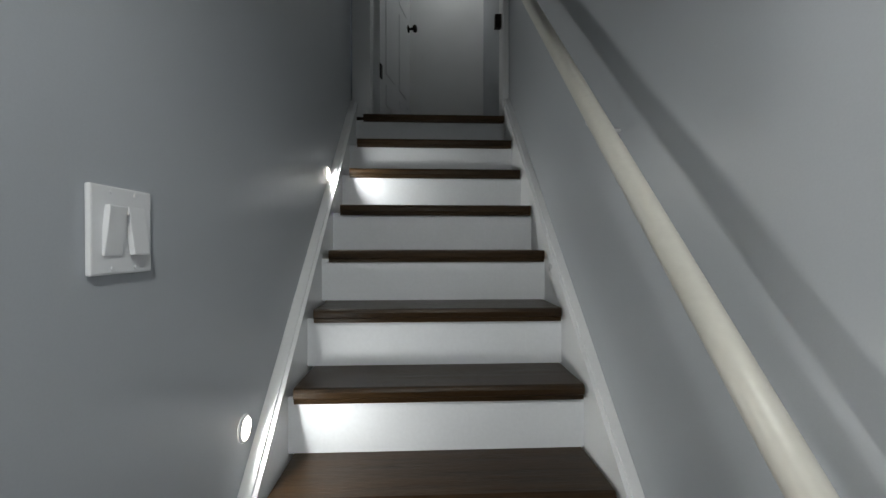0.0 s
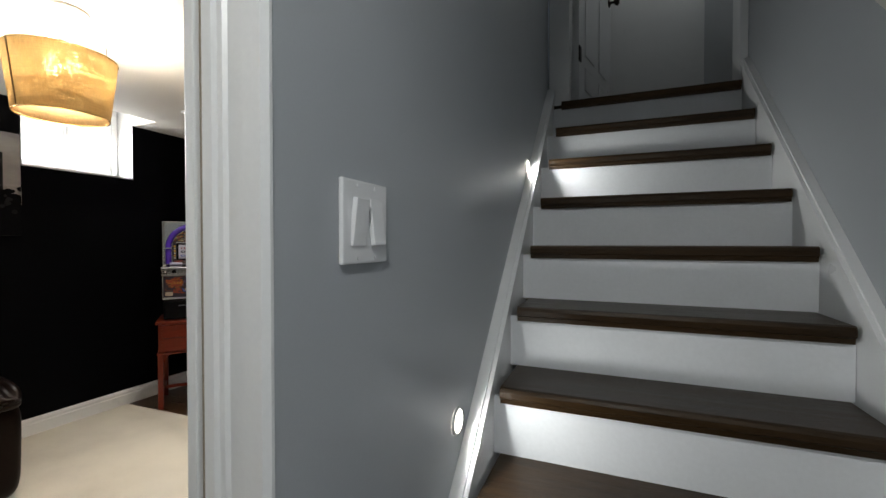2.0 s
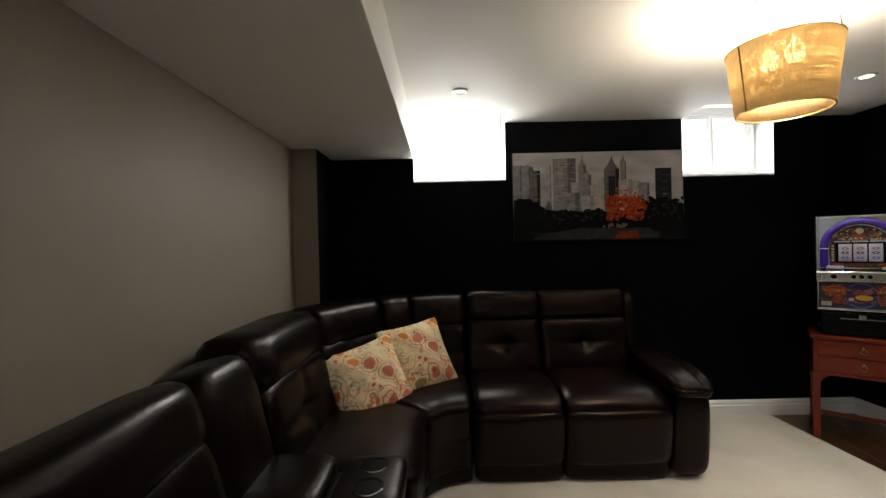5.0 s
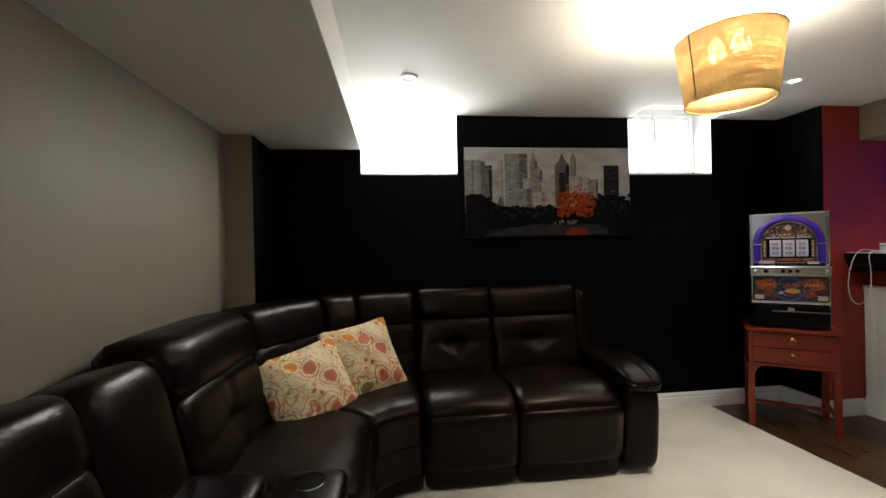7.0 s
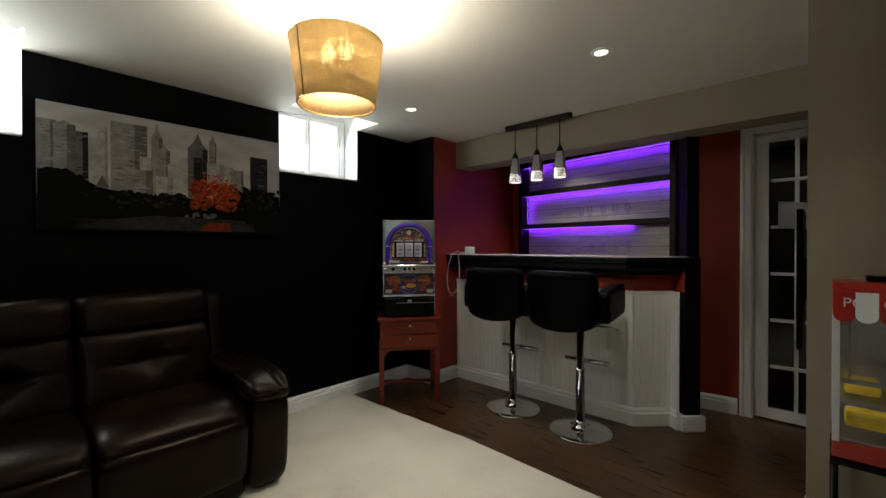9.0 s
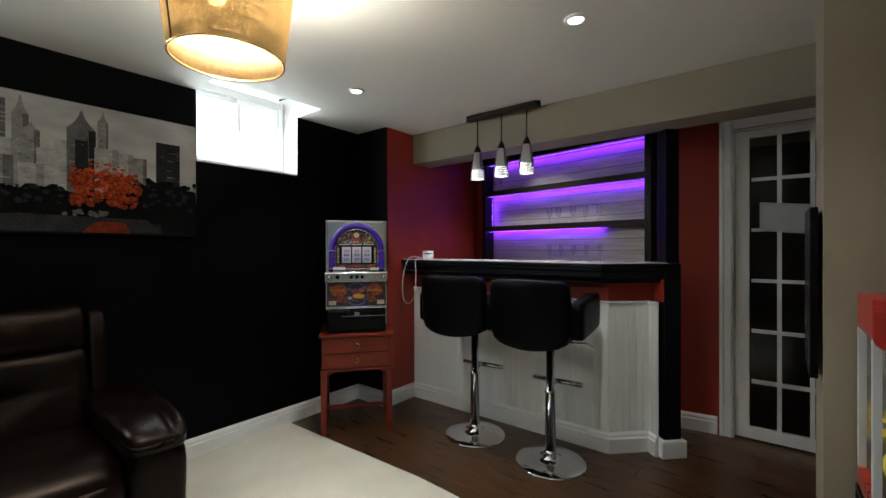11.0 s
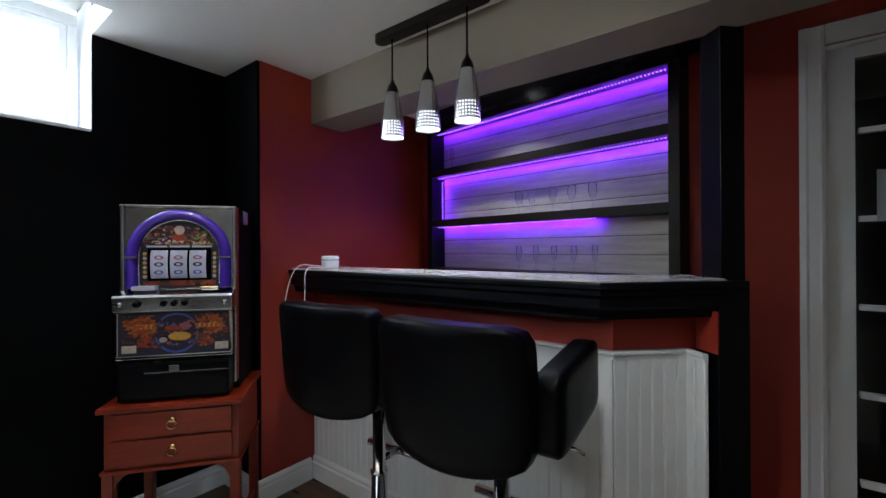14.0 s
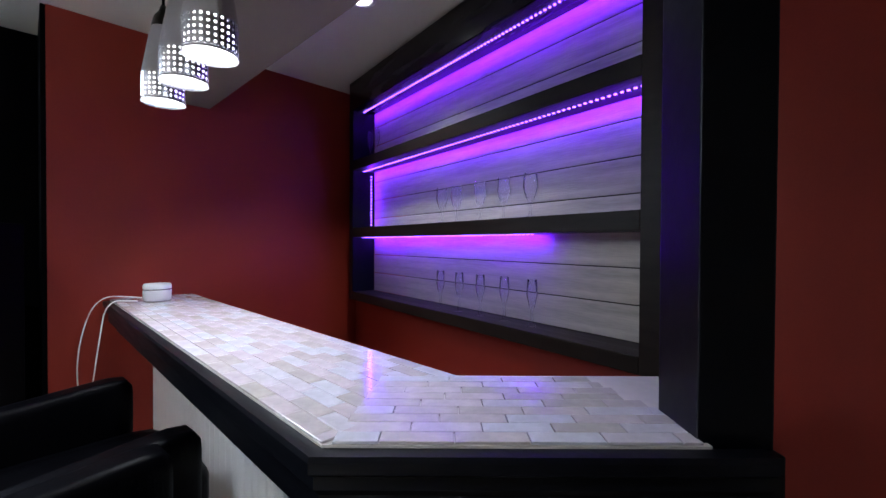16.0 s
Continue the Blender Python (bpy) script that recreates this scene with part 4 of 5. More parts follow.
def art(bm, x0, x1, z0, z1, n, cols, y, rnd, smin=0.010, smax=0.035):
    """Loose printed patches inside a panel, each a small flat lozenge of one of the inks."""
    for i in range(n):
        cx, cz = rnd.uniform(x0, x1), rnd.uniform(z0, z1)
        a, b = rnd.uniform(smin, smax), rnd.uniform(smin, smax) * 0.6
        pts = []
        for k in range(8):
            t = 2 * math.pi * k / 8
            px = min(x1, max(x0, cx + a * math.cos(t) * rnd.uniform(0.7, 1.1)))
            pz = min(z1, max(z0, cz + b * math.sin(t) * rnd.uniform(0.7, 1.1)))
            pts.append(bm.verts.new((px, y - i * 0.00002, pz)))
        bm.faces.new(pts).material_index = rnd.choice(cols)


def disc(bm, cx, cz, r, y, mi, n=28, sz=1.0):
    bm.faces.new([bm.verts.new((cx + r * math.cos(2 * math.pi * k / n), y, cz + sz * r * math.sin(2 * math.pi * k / n))) for k in range(n)]).material_index = mi


inks = [material("ink_" + n, c, 0.35, var=0.25, scale=30, fine=120) for n, c in (
    ("night", (0.012, 0.010, 0.030)), ("brown", (0.09, 0.030, 0.012)), ("red", (0.24, 0.030, 0.010)), ("orange", (0.30, 0.085, 0.014)),
    ("yellow", (0.50, 0.27, 0.03)), ("cream", (0.42, 0.37, 0.31)), ("pink", (0.24, 0.08, 0.11)), ("blue", (0.05, 0.09, 0.38)), ("green", (0.10, 0.20, 0.07)))]
reel_white = material("reel_white", (0.40, 0.40, 0.52), 0.35, var=0.06)
slot = thing("slot_machine", "slot machine with purple arch and silver frame on a table", "slot machine", FRONT)
Z0, Z1 = 0.662, 1.417
HW = 0.205
part("cabinet", boxes((-HW, HW, 0.045, 0.30, Z0, Z1 - 0.004), w=0.006), matte_black, slot)
bm = bmesh.new()
for d in ((-HW, -HW + 0.014, 0.0, 0.05, 0.815, Z1), (HW - 0.014, HW, 0.0, 0.05, 0.70, Z1), (-HW + 0.014, HW - 0.014, 0.0, 0.05, Z1 - 0.013, Z1)):
    box(bm, *d)
part("front_frame", bevelled(bm, 0.004), silver_plastic, slot, "silver metal front frame")
part("upper_panel", boxes((-HW + 0.014, HW - 0.014, 0.012, 0.046, 1.075, Z1 - 0.013)), silver_plastic, slot)
# arch
bm = bmesh.new()
ro, ri, zc = 0.186, 0.145, 1.215
arc = [(math.pi - k * math.pi / 24) for k in range(25)]
outer = [(-ro, 1.09)] + [(ro * math.cos(a), zc + ro * math.sin(a)) for a in arc] + [(ro, 1.09)]
inner = [(-ri, 1.09)] + [(ri * math.cos(a), zc + ri * math.sin(a)) for a in arc] + [(ri, 1.09)]
mid = [((p[0] + q[0]) / 2, (p[1] + q[1]) / 2) for p, q in zip(outer, inner)]
rows_ = []
for (o, m_, i_) in zip(outer, mid, inner):
    rows_.append([bm.verts.new((o[0], 0.011, o[1])), bm.verts.new((o[0] * 0.75 + m_[0] * 0.25, -0.010, o[1] * 0.75 + m_[1] * 0.25)), bm.verts.new((m_[0], -0.017, m_[1])), bm.verts.new((i_[0] * 0.75 + m_[0] * 0.25, -0.010, i_[1] * 0.75 + m_[1] * 0.25)), bm.verts.new((i_[0], 0.011, i_[1]))])
for a, b in zip(rows_, rows_[1:]):
    for k in range(4):
        bm.faces.new((a[k], b[k], b[k + 1], a[k + 1])).smooth = True
part("arch", bm, plastic_purple, slot, "glossy purple arch tube")
for s_ in (-1, 1):
    part("arch_clip", boxes((s_ * 0.1655 - 0.024, s_ * 0.1655 + 0.024, -0.0185, 0.0, 1.208, 1.214)), chrome, slot)
bm = bmesh.new()
tube(bm, [(x * 0.985, 0.006, zc + (z - zc) * 0.985 if z > zc else z) for x, z in inner], 0.004, 8)
part("arch_bead", bm, chrome, slot)
rnd = random.Random(4)
bm = bmesh.new()
prism(bm, inner[::-1], 0.0095, 0.0118, 'y')
art(bm, -0.125, 0.125, 1.258, 1.335, 190, (0, 1, 1, 2, 6, 5, 8, 3), 0.0093, rnd, 0.003, 0.013)
art(bm, -0.11, 0.11, 1.262, 1.276, 30, (5, 4), 0.0050, rnd, 0.003, 0.009)
disc(bm, 0.0, 1.318, 0.018, 0.0042, 5)
disc(bm, 0.0, 1.290, 0.022, 0.0043, 2, sz=0.7)
art(bm, -0.13, 0.13, 1.098, 1.118, 24, (1, 2, 3), 0.0093, rnd, 0.012, 0.03)
for s_ in (-1, 1):
    for k in range(6):
        disc(bm, s_ * 0.124, 1.135 + k * 0.018, 0.007, 0.0092, (5, 4)[k % 2], 10)
tagged(part("glass_art", bm, inks, slot, "printed pictures behind the reel glass"), kind="stuff")
part("reel_window", boxes((-0.112, 0.112, 0.004, 0.0085, 1.120, 1.246)), plastic_black, slot)
for x in (-0.068, 0.0, 0.068):
    bm = bmesh.new()
    n = 12
    ring = [[bm.verts.new((x + s_ * 0.030, 0.0035 - 0.013 * math.cos((k / n - 0.5) * 2.6), 1.183 + 0.055 * math.sin((k / n - 0.5) * 2.6) / math.sin(1.3))) for s_ in (-1, 1)] for k in range(n + 1)]
    for a, b in zip(ring, ring[1:]):
        f = bm.faces.new((a[0], a[1], b[1], b[0]))
        f.smooth = True
    for zz, c_ in ((1.152, 7), (1.183, 5), (1.210, 6)):
        disc(bm, x, zz, 0.017, -0.0105, 1 if c_ == 7 else (2 if c_ == 5 else 3), 14, 0.5)
        disc(bm, x, zz, 0.008, -0.0107, 0, 10, 0.6)
    part("reel", bm, [reel_white, inks[7], inks[0], inks[6]], slot, "white reel with printed symbols")
for a, b in ((-0.115, -0.045), (-0.035, 0.035), (0.045, 0.115)):
    part("lamp_strip", boxes((a, b, 0.002, 0.009, 1.250, 1.257)), reel_white, slot)
# control shelf
bm = bmesh.new()
prism(bm, ((0.046, 1.095), (-0.050, 1.068), (-0.056, 1.060), (-0.050, 1.005), (0.046, 1.000)), -HW - 0.004, HW - 0.002, 'x')
part("control_shelf", bevelled(bm, 0.003), silver_plastic, slot, "silver control shelf")
for x, r, m_ in ((-0.036, 0.011, plastic_black), (0.0, 0.011, plastic_black), (0.036, 0.011, plastic_black), (-0.125, 0.014, plastic_black), (-0.180, 0.010, chrome), (0.178, 0.010, chrome)):
    bm = bmesh.new()
    lathe(bm, ((r, 0), (r, 0.006), (r * 0.8, 0.010), (0.001, 0.011)), 18)
    bm.transform(pose(x, -0.0535, 1.035, 90, 0, 0))
    part("button", bm, m_, slot)
part("coin_tray", boxes((-0.155, -0.075, -0.030, 0.012, 1.0835, 1.1005), w=0.003), reel_white, slot)
bm = boxes((0.085, 0.150, -0.040, 0.004, 1.080, 1.098), w=0.006)
part("medal_slot", bm, chrome, slot)
part("name_bar", boxes((0.085, 0.130, -0.0525, -0.0515, 1.030, 1.042)), steel, slot)
# lower picture panel
bm = boxes((-HW + 0.008, HW - 0.016, -0.030, 0.044, 0.838, 0.998))
yb = -0.0306
disc(bm, 0.0, 0.918, 0.078, yb, 7)
disc(bm, 0.0, 0.918, 0.070, yb - 0.0001, 0)
for s_ in (-1, 1):
    pts = []
    for k in range(28):
        t = 2 * math.pi * k / 28
        r = 1.0 if k % 2 else 0.78
        pts.append(bm.verts.new((s_ * 0.118 + 0.062 * r * math.cos(t), yb - 0.00005, 0.945 + 0.042 * r * math.sin(t))))
    bm.faces.new(pts).material_index = 3
    disc(bm, s_ * 0.118, 0.945, 0.044, yb - 0.0002, 2, sz=0.55)
    for k in range(5):
        box(bm, s_ * 0.118 - 0.040 + k * 0.017, s_ * 0.118 - 0.028 + k * 0.017, yb - 0.0006, yb - 0.0003, 0.936, 0.954, 4)
    disc(bm, s_ * 0.105, 0.885, 0.030, yb - 0.0003, 2, sz=0.7)
    box(bm, s_ * 0.160 - 0.024, s_ * 0.160 + 0.024, yb - 0.0045, yb - 0.0030, 0.848, 0.876, 5)
for s_ in (-1, 1):
    art(bm, s_ * 0.118 - 0.066, s_ * 0.118 + 0.066, 0.862, 0.990, 90, (0, 0, 1, 2, 3, 1), yb - 0.0003, rnd, 0.004, 0.014)
    for k in range(6):
        box(bm, s_ * 0.118 - 0.050 + k * 0.017, s_ * 0.118 - 0.039 + k * 0.017, yb - 0.0040, yb - 0.0026, 0.935, 0.952, 3)
art(bm, -0.062, 0.062, 0.868, 0.968, 70, (0, 0, 7, 1, 0, 6), yb - 0.0003, rnd, 0.004, 0.014)
disc(bm, 0.012, 0.905, 0.040, yb - 0.0030, 4, sz=0.42)
disc(bm, -0.012, 0.938, 0.028, yb - 0.0031, 2, sz=0.35)
disc(bm, -0.045, 0.893, 0.014, yb - 0.0032, 5, sz=0.7)
disc(bm, 0.030, 0.945, 0.018, yb - 0.0006, 6)
tagged(part("lower_art", bm, inks, slot, "printed lower panel with a yellow vehicle and orange bursts"), kind="stuff")
bm = bmesh.new()
for d in ((-HW, HW - 0.006, -0.040, -0.020, 0.822, 0.838), (-HW, -HW + 0.010, -0.036, -0.02, 0.838, 1.000), (HW - 0.018, HW - 0.006, -0.036, -0.02, 0.838, 1.000)):
    box(bm, *d)
part("lower_frame", bevelled(bm, 0.004), chrome, slot, "chrome trim round the lower panel")
part("tray", boxes((-HW + 0.01, HW - 0.012, -0.055, 0.045, 0.668, 0.815), w=0.012), plastic_black, slot, "black payout tray")
part("tray_lip", boxes((-0.10, HW - 0.016, -0.060, -0.052, 0.772, 0.777)), silver_plastic, slot)
part("lock", boxes((-0.018, 0.018, -0.061, -0.054, 0.778, 0.800), w=0.003), silver_plastic, slot)

TB = FRONT @ pose(0, -0.075, 0)
tb = thing("side_table", "small reddish mahogany side table with two drawers and brass ring pulls", "side table", TB)
part("tabletop", boxes((-0.245, 0.245, -0.015, 0.385, 0.640, 0.661), w=0.005), red_wood, tb)
part("body", boxes((-0.228, 0.228, 0.008, 0.370, 0.425, 0.640), w=0.002), red_wood, tb)
part("apron_moulding", boxes((-0.238, 0.238, -0.004, 0.378, 0.412, 0.425), w=0.003), red_wood, tb)
for z0, z1 in ((0.540, 0.632), (0.438, 0.531)):
    dr = part("drawer", boxes((-0.205, 0.205, -0.002, 0.010, z0, z1), w=0.002), red_wood, tb)
    bm = bmesh.new()
    zc_ = (z0 + z1) / 2
    tube(bm, [(0.017 * math.sin(a), -0.010 - 0.003 * math.cos(a), zc_ - 0.004 + 0.017 * math.cos(a)) for a in [2 * math.pi * k / 18 for k in range(19)]], 0.0022, 6)
    plate = bmesh.new()
    lathe(plate, ((0.012, 0), (0.011, 0.003), (0.004, 0.005)), 14)
    plate.transform(pose(0, -0.0025, zc_ + 0.012, 90, 0, 0))
    part("pull_plate", plate, brass, dr, "round brass plate")
    ring = part("ring_pull", bm, brass, dr, "brass ring pull")
for sx_ in (-1, 1):
    for y0 in (0.0, 0.335):
        part("leg", boxes((sx_ * 0.215 - 0.018, sx_ * 0.215 + 0.018, y0, y0 + 0.036, 0.0, 0.412), w=0.002), red_wood, tb)
    bm = bmesh.new()
    q = [(0, 0), (0, -0.075)] + [(0.075 * (1 - math.cos(a)), -0.075 * (1 - math.sin(a)) - 0.0) for a in [k * math.pi / 2 / 6 for k in range(1, 6)]] + [(0.075, 0)]
    prism(bm, [(sx_ * (-0.197 + x) * 1.0, 0.412 + z) for x, z in q] if sx_ > 0 else [(0.197 - x, 0.412 + z) for x, z in q][::-1], 0.008, 0.026, 'y')
    part("bracket", bm, red_wood, tb)
    part("side_stretcher", boxes((sx_ * 0.215 - 0.008, sx_ * 0.215 + 0.008, 0.036, 0.335, 0.105, 0.128)), red_wood, tb)
part("cross_stretcher", boxes((-0.207, 0.207, 0.175, 0.195, 0.106, 0.127)), red_wood, tb)

part("side_plate", boxes((HW + 0.0005, HW + 0.006, 0.125, 0.195, 1.350, 1.406), w=0.002), reel_white, slot, "small pale plate on the black cabinet side")

# ---- canvas print ----
PY0, PY1, PZ0, PZ1 = 0.515, 1.735, 1.297, 1.935
pic = thing("canvas_print", "wide black-and-white city skyline canvas with one orange tree", "picture", pose(WX + 0.002, PY0, PZ0))
PW, PH = PY1 - PY0, PZ1 - PZ0
cvs = material("canvas_sky", (0.34, 0.325, 0.32), 0.75, var=0.25, scale=5, fine=300, bump=0.2, stretch=(1, 1, 3), spec=0.1)
tones = [cvs] + [material("canvas_" + n, c, 0.75, var=v, scale=s, fine=90, bump=0.2, spec=0.06) for n, c, v, s in (
    ("pale", (0.27, 0.26, 0.25), 0.35, 22), ("mid", (0.19, 0.182, 0.175), 0.35, 22), ("grey", (0.095, 0.09, 0.088), 0.4, 22), ("dark", (0.016, 0.016, 0.017), 0.5, 22),
    ("shade", (0.0035, 0.0035, 0.004), 0.6, 16), ("orange", (0.27, 0.045, 0.014), 0.55, 34), ("rust", (0.15, 0.024, 0.009), 0.5, 34), ("water", (0.026, 0.025, 0.027), 0.5, 14))]
part("canvas", boxes((0, 0.032, 0, PW, 0, PH), w=0.002), tones[4], pic)
rnd = random.Random(11)
bm = bmesh.new()
lay = [0.0325]


def flat(pts, mi):
    lay[0] += 0.000012
    bm.faces.new([bm.verts.new((lay[0], u * PW, v * PH)) for u, v in pts]).material_index = mi


def tower(u0, u1, v1, mi, tip=0.0):
    """One building: its body, a shaded side, setbacks towards the roof and irregular rows of small windows."""
    m_ = (u0 + u1) / 2
    w_ = u1 - u0
    flat([(u0, 0.30), (u1, 0.30), (u1, v1)] + ([(m_ + 0.25 * w_, v1 + tip * 0.35), (m_ + 0.10 * w_, v1 + tip * 0.7), (m_ + 0.003, v1 + tip), (m_ - 0.003, v1 + tip), (m_ - 0.10 * w_, v1 + tip * 0.7), (m_ - 0.25 * w_, v1 + tip * 0.35)] if tip else []) + [(u0, v1)], mi)
    side = u1 - w_ * rnd.uniform(0.2, 0.4)
    flat([(side, 0.30), (u1, 0.30), (u1, v1), (side, v1)], min(4, mi + 1))
    for _ in range(int(w_ * (v1 - 0.34) * 900)):
        u, v = rnd.uniform(u0 + 0.002, u1 - 0.008), rnd.uniform(0.36, v1 - 0.02)
        du, dv = rnd.uniform(0.006, max(0.012, w_ * 0.6)), rnd.uniform(0.003, 0.007)
        flat([(u, v), (min(u1, u + du), v), (min(u1, u + du), v + dv), (u, v + dv)], max(1, min(4, mi + rnd.choice((-1, 1, 1)))))


flat([(0.0005, 0.28), (0.9995, 0.28), (0.9995, 0.9985), (0.0005, 0.9985)], 0)
for u0, u1, v1, mi, tip in ((0.0, 0.06, 0.86, 2, 0), (0.05, 0.12, 0.84, 2, 0.03), (0.10, 0.16, 0.80, 3, 0), (0.16, 0.22, 0.76, 1, 0), (0.19, 0.225, 0.86, 1, 0.05), (0.235, 0.37, 0.93, 2, 0),
                            (0.34, 0.41, 0.66, 1, 0), (0.385, 0.43, 0.84, 2, 0.13), (0.41, 0.46, 0.74, 2, 0.05), (0.45, 0.53, 0.62, 1, 0), (0.50, 0.55, 0.70, 1, 0.0), (0.535, 0.625, 0.80, 3, 0.14), (0.56, 0.60, 0.72, 4, 0),
                            (0.63, 0.665, 0.88, 2, 0.08), (0.62, 0.70, 0.68, 1, 0), (0.70, 0.75, 0.66, 1, 0), (0.75, 0.80, 0.64, 2, 0), (0.835, 0.93, 0.80, 4, 0), (0.28, 0.39, 0.54, 2, 0), (0.40, 0.47, 0.50, 1, 0), (0.93, 1.0, 0.48, 1, 0)):
    tower(u0, u1, v1, mi, tip)


def bush(u0, u1, vb, vt, mi, n, r):
    for k in range(n):
        u, v = rnd.uniform(u0, u1), vb + (vt - vb) * rnd.random() ** 0.8
        s_ = r * rnd.uniform(0.5, 1.2)
        flat([(min(0.998, max(0.002, u + s_ * math.cos(2 * math.pi * j / 7) * rnd.uniform(0.6, 1.2))), max(0.06, v + 1.6 * s_ * math.sin(2 * math.pi * j / 7) * rnd.uniform(0.6, 1.2))) for j in range(7)], mi)


flat([(0.002, 0.10), (0.998, 0.10), (0.998, 0.40), (0.90, 0.43), (0.80, 0.42), (0.74, 0.36), (0.62, 0.30), (0.50, 0.33), (0.42, 0.32), (0.30, 0.33), (0.20, 0.36), (0.14, 0.42), (0.09, 0.48), (0.03, 0.49), (0.002, 0.46)], 5)
bush(0.0, 0.14, 0.20, 0.46, 5, 40, 0.022)
bush(0.14, 0.56, 0.16, 0.34, 5, 70, 0.022)
bush(0.14, 0.54, 0.20, 0.34, 4, 30, 0.012)
bush(0.76, 1.0, 0.18, 0.46, 5, 60, 0.022)
bush(0.78, 0.98, 0.22, 0.42, 4, 24, 0.012)
flat([(0.18, 0.36), (0.205, 0.46), (0.23, 0.36)], 3)
flat([(0.10, 0.015), (0.86, 0.015), (0.80, 0.13), (0.40, 0.145), (0.20, 0.09)], 8)
flat([(0.002, 0.004), (0.998, 0.004), (0.998, 0.10), (0.85, 0.10), (0.86, 0.02), (0.10, 0.02), (0.14, 0.08), (0.002, 0.12)], 5)
flat([(0.58, 0.015), (0.74, 0.015), (0.72, 0.10), (0.62, 0.10)], 7)
bush(0.54, 0.77, 0.22, 0.46, 7, 130, 0.014)
bush(0.55, 0.76, 0.24, 0.50, 6, 170, 0.009)
bush(0.60, 0.72, 0.44, 0.57, 6, 60, 0.006)
bush(0.55, 0.76, 0.24, 0.48, 7, 90, 0.006)
bush(0.50, 0.66, 0.14, 0.18, 3, 16, 0.012)
tagged(part("printed_view", bm, tones, pic, "printed skyline, trees and water"), kind="stuff")

# ---- sectional sofa ----
sofa = thing("sectional_sofa", "dark brown leather corner sectional sofa with padded recliner seats", "sofa")


def tufted(w, tx=()):
    def f(q):
        if q.y > 0:
            for cx, cz in tx:
                d2 = ((q.x - cx) / 0.10) ** 2 + ((q.z - cz) / 0.075) ** 2
                q.y -= 0.030 * math.exp(-d2 * 2.2)
                q.y -= 0.010 * math.exp(-((q.z - cz) / 0.018) ** 2) * math.exp(-((q.x - cx) / 0.16) ** 2)
                q.y -= 0.007 * math.exp(-((q.x - cx) / 0.018) ** 2) * math.exp(-((q.z - cz) / 0.12) ** 2)
            q.y += 0.004 * math.sin(q.x * 41 + q.z * 17) * math.exp(-((abs(q.x) - w / 2) / 0.06) ** 2)
        return q
    return f


def unit(m, w, top=0.97, tilt=14):
    """One recliner seat at pose m: x along the sofa, y forwards from the wall, z up."""
    bm = bmesh.new()
    puff(bm, (w - 0.003, 0.215, 0.37), 7, 20, m @ pose(0, 0.225, 0.600, tilt, 0, 0), tufted(w, ((0.0, 0.02),)), kx=16)
    part("back_cushion", bm, leather, sofa)
    bm = bmesh.new()

    def slump(q):
        if q.y > 0:
            q.y += 0.010 * math.cos(q.x / w * 3.1) + 0.004 * noise.noise(Vector((q.x * 9, 0, q.z * 9 + w * 40)))
        q.z += 0.006 * noise.noise(Vector((q.x * 7 + w * 30, q.y * 7, 2)))
        return q
    puff(bm, (w - 0.003, 0.220, 0.215), 3.4, 16, m @ pose(0, 0.165, top - 0.106, tilt, 0, 0), slump, kx=13)
    part("headrest", bm, leather, sofa)
    bm = bmesh.new()

    def roll(q):
        if q.y > 0.12:
            q.z -= 1.5 * (q.y - 0.12) ** 2
        q.z += 0.012 * math.cos(q.x / w * 3.0) + 0.003 * noise.noise(q * 8)
        return q
    puff(bm, (w - 0.002, 0.64, 0.22), 9, 16, m @ pose(0, 0.20 + 0.32, 0.375, 2, 0, 0), roll, kx=18)
    part("seat_cushion", bm, leather, sofa)
    bm = bmesh.new()

    def belly(q):
        q.y += 0.018 * math.cos(q.x / w * 3.0)
        return q
    puff(bm, (w - 0.002, 0.14, 0.30), 6, 12, m @ pose(0, 0.765, 0.260, -6, 0, 0), belly, kx=18)
    part("footrest_panel", bm, leather, sofa)
    bm = bmesh.new()
    puff(bm, (w - 0.002, 0.10, 0.12), 8, 8, m @ pose(0, 0.748, 0.075))
    part("front_rail", bm, leather, sofa)
    c = boxes((-w / 2 + 0.006, w / 2 - 0.006, 0.04, 0.66, 0.03, 0.30), (-w / 2 + 0.006, w / 2 - 0.006, 0.04, 0.14, 0.30, top - 0.12), w=0.015)
    c.transform(m)
    part("frame", c, leather, sofa)


def WM(y):
    return pose(WX + 0.02, y, 0, 0, 0, -90)


unit(WM(0.908), 0.565)
unit(WM(0.384), 0.475)
# arm at the open end: a flat pad over two upright panels, and a wing beside the headrest


def pad_shape(q):
    front = max(0.0, q.y - 0.10)
    q.z -= 0.55 * front ** 2 * (1 if q.z > 0 else 0.3)
    q.z += 0.006 * noise.noise(q * 11) - 0.014 * math.exp(-((q.x + 0.05) / 0.02) ** 2) * (q.z > 0)
    return q


bm = bmesh.new()
puff(bm, (0.18, 0.60, 0.47), 9, 12, WM(1.295) @ pose(0, 0.34, 0.265))
part("arm_side", bm, leather, sofa)
bm = bmesh.new()
puff(bm, (0.205, 0.20, 0.48), 5, 12, WM(1.295) @ pose(0, 0.735, 0.265, -3, 0, 0))
part("arm_front", bm, leather, sofa)
bm = bmesh.new()
puff(bm, (0.225, 0.72, 0.125), 5, 18, WM(1.283) @ pose(0, 0.535, 0.535, -1, 0, 0), pad_shape)
part("arm_pad", bm, leather, sofa)
bm = bmesh.new()
puff(bm, (0.085, 0.23, 0.50), 5, 10, WM(1.236) @ pose(0, 0.150, 0.690, 10, 0, 0))
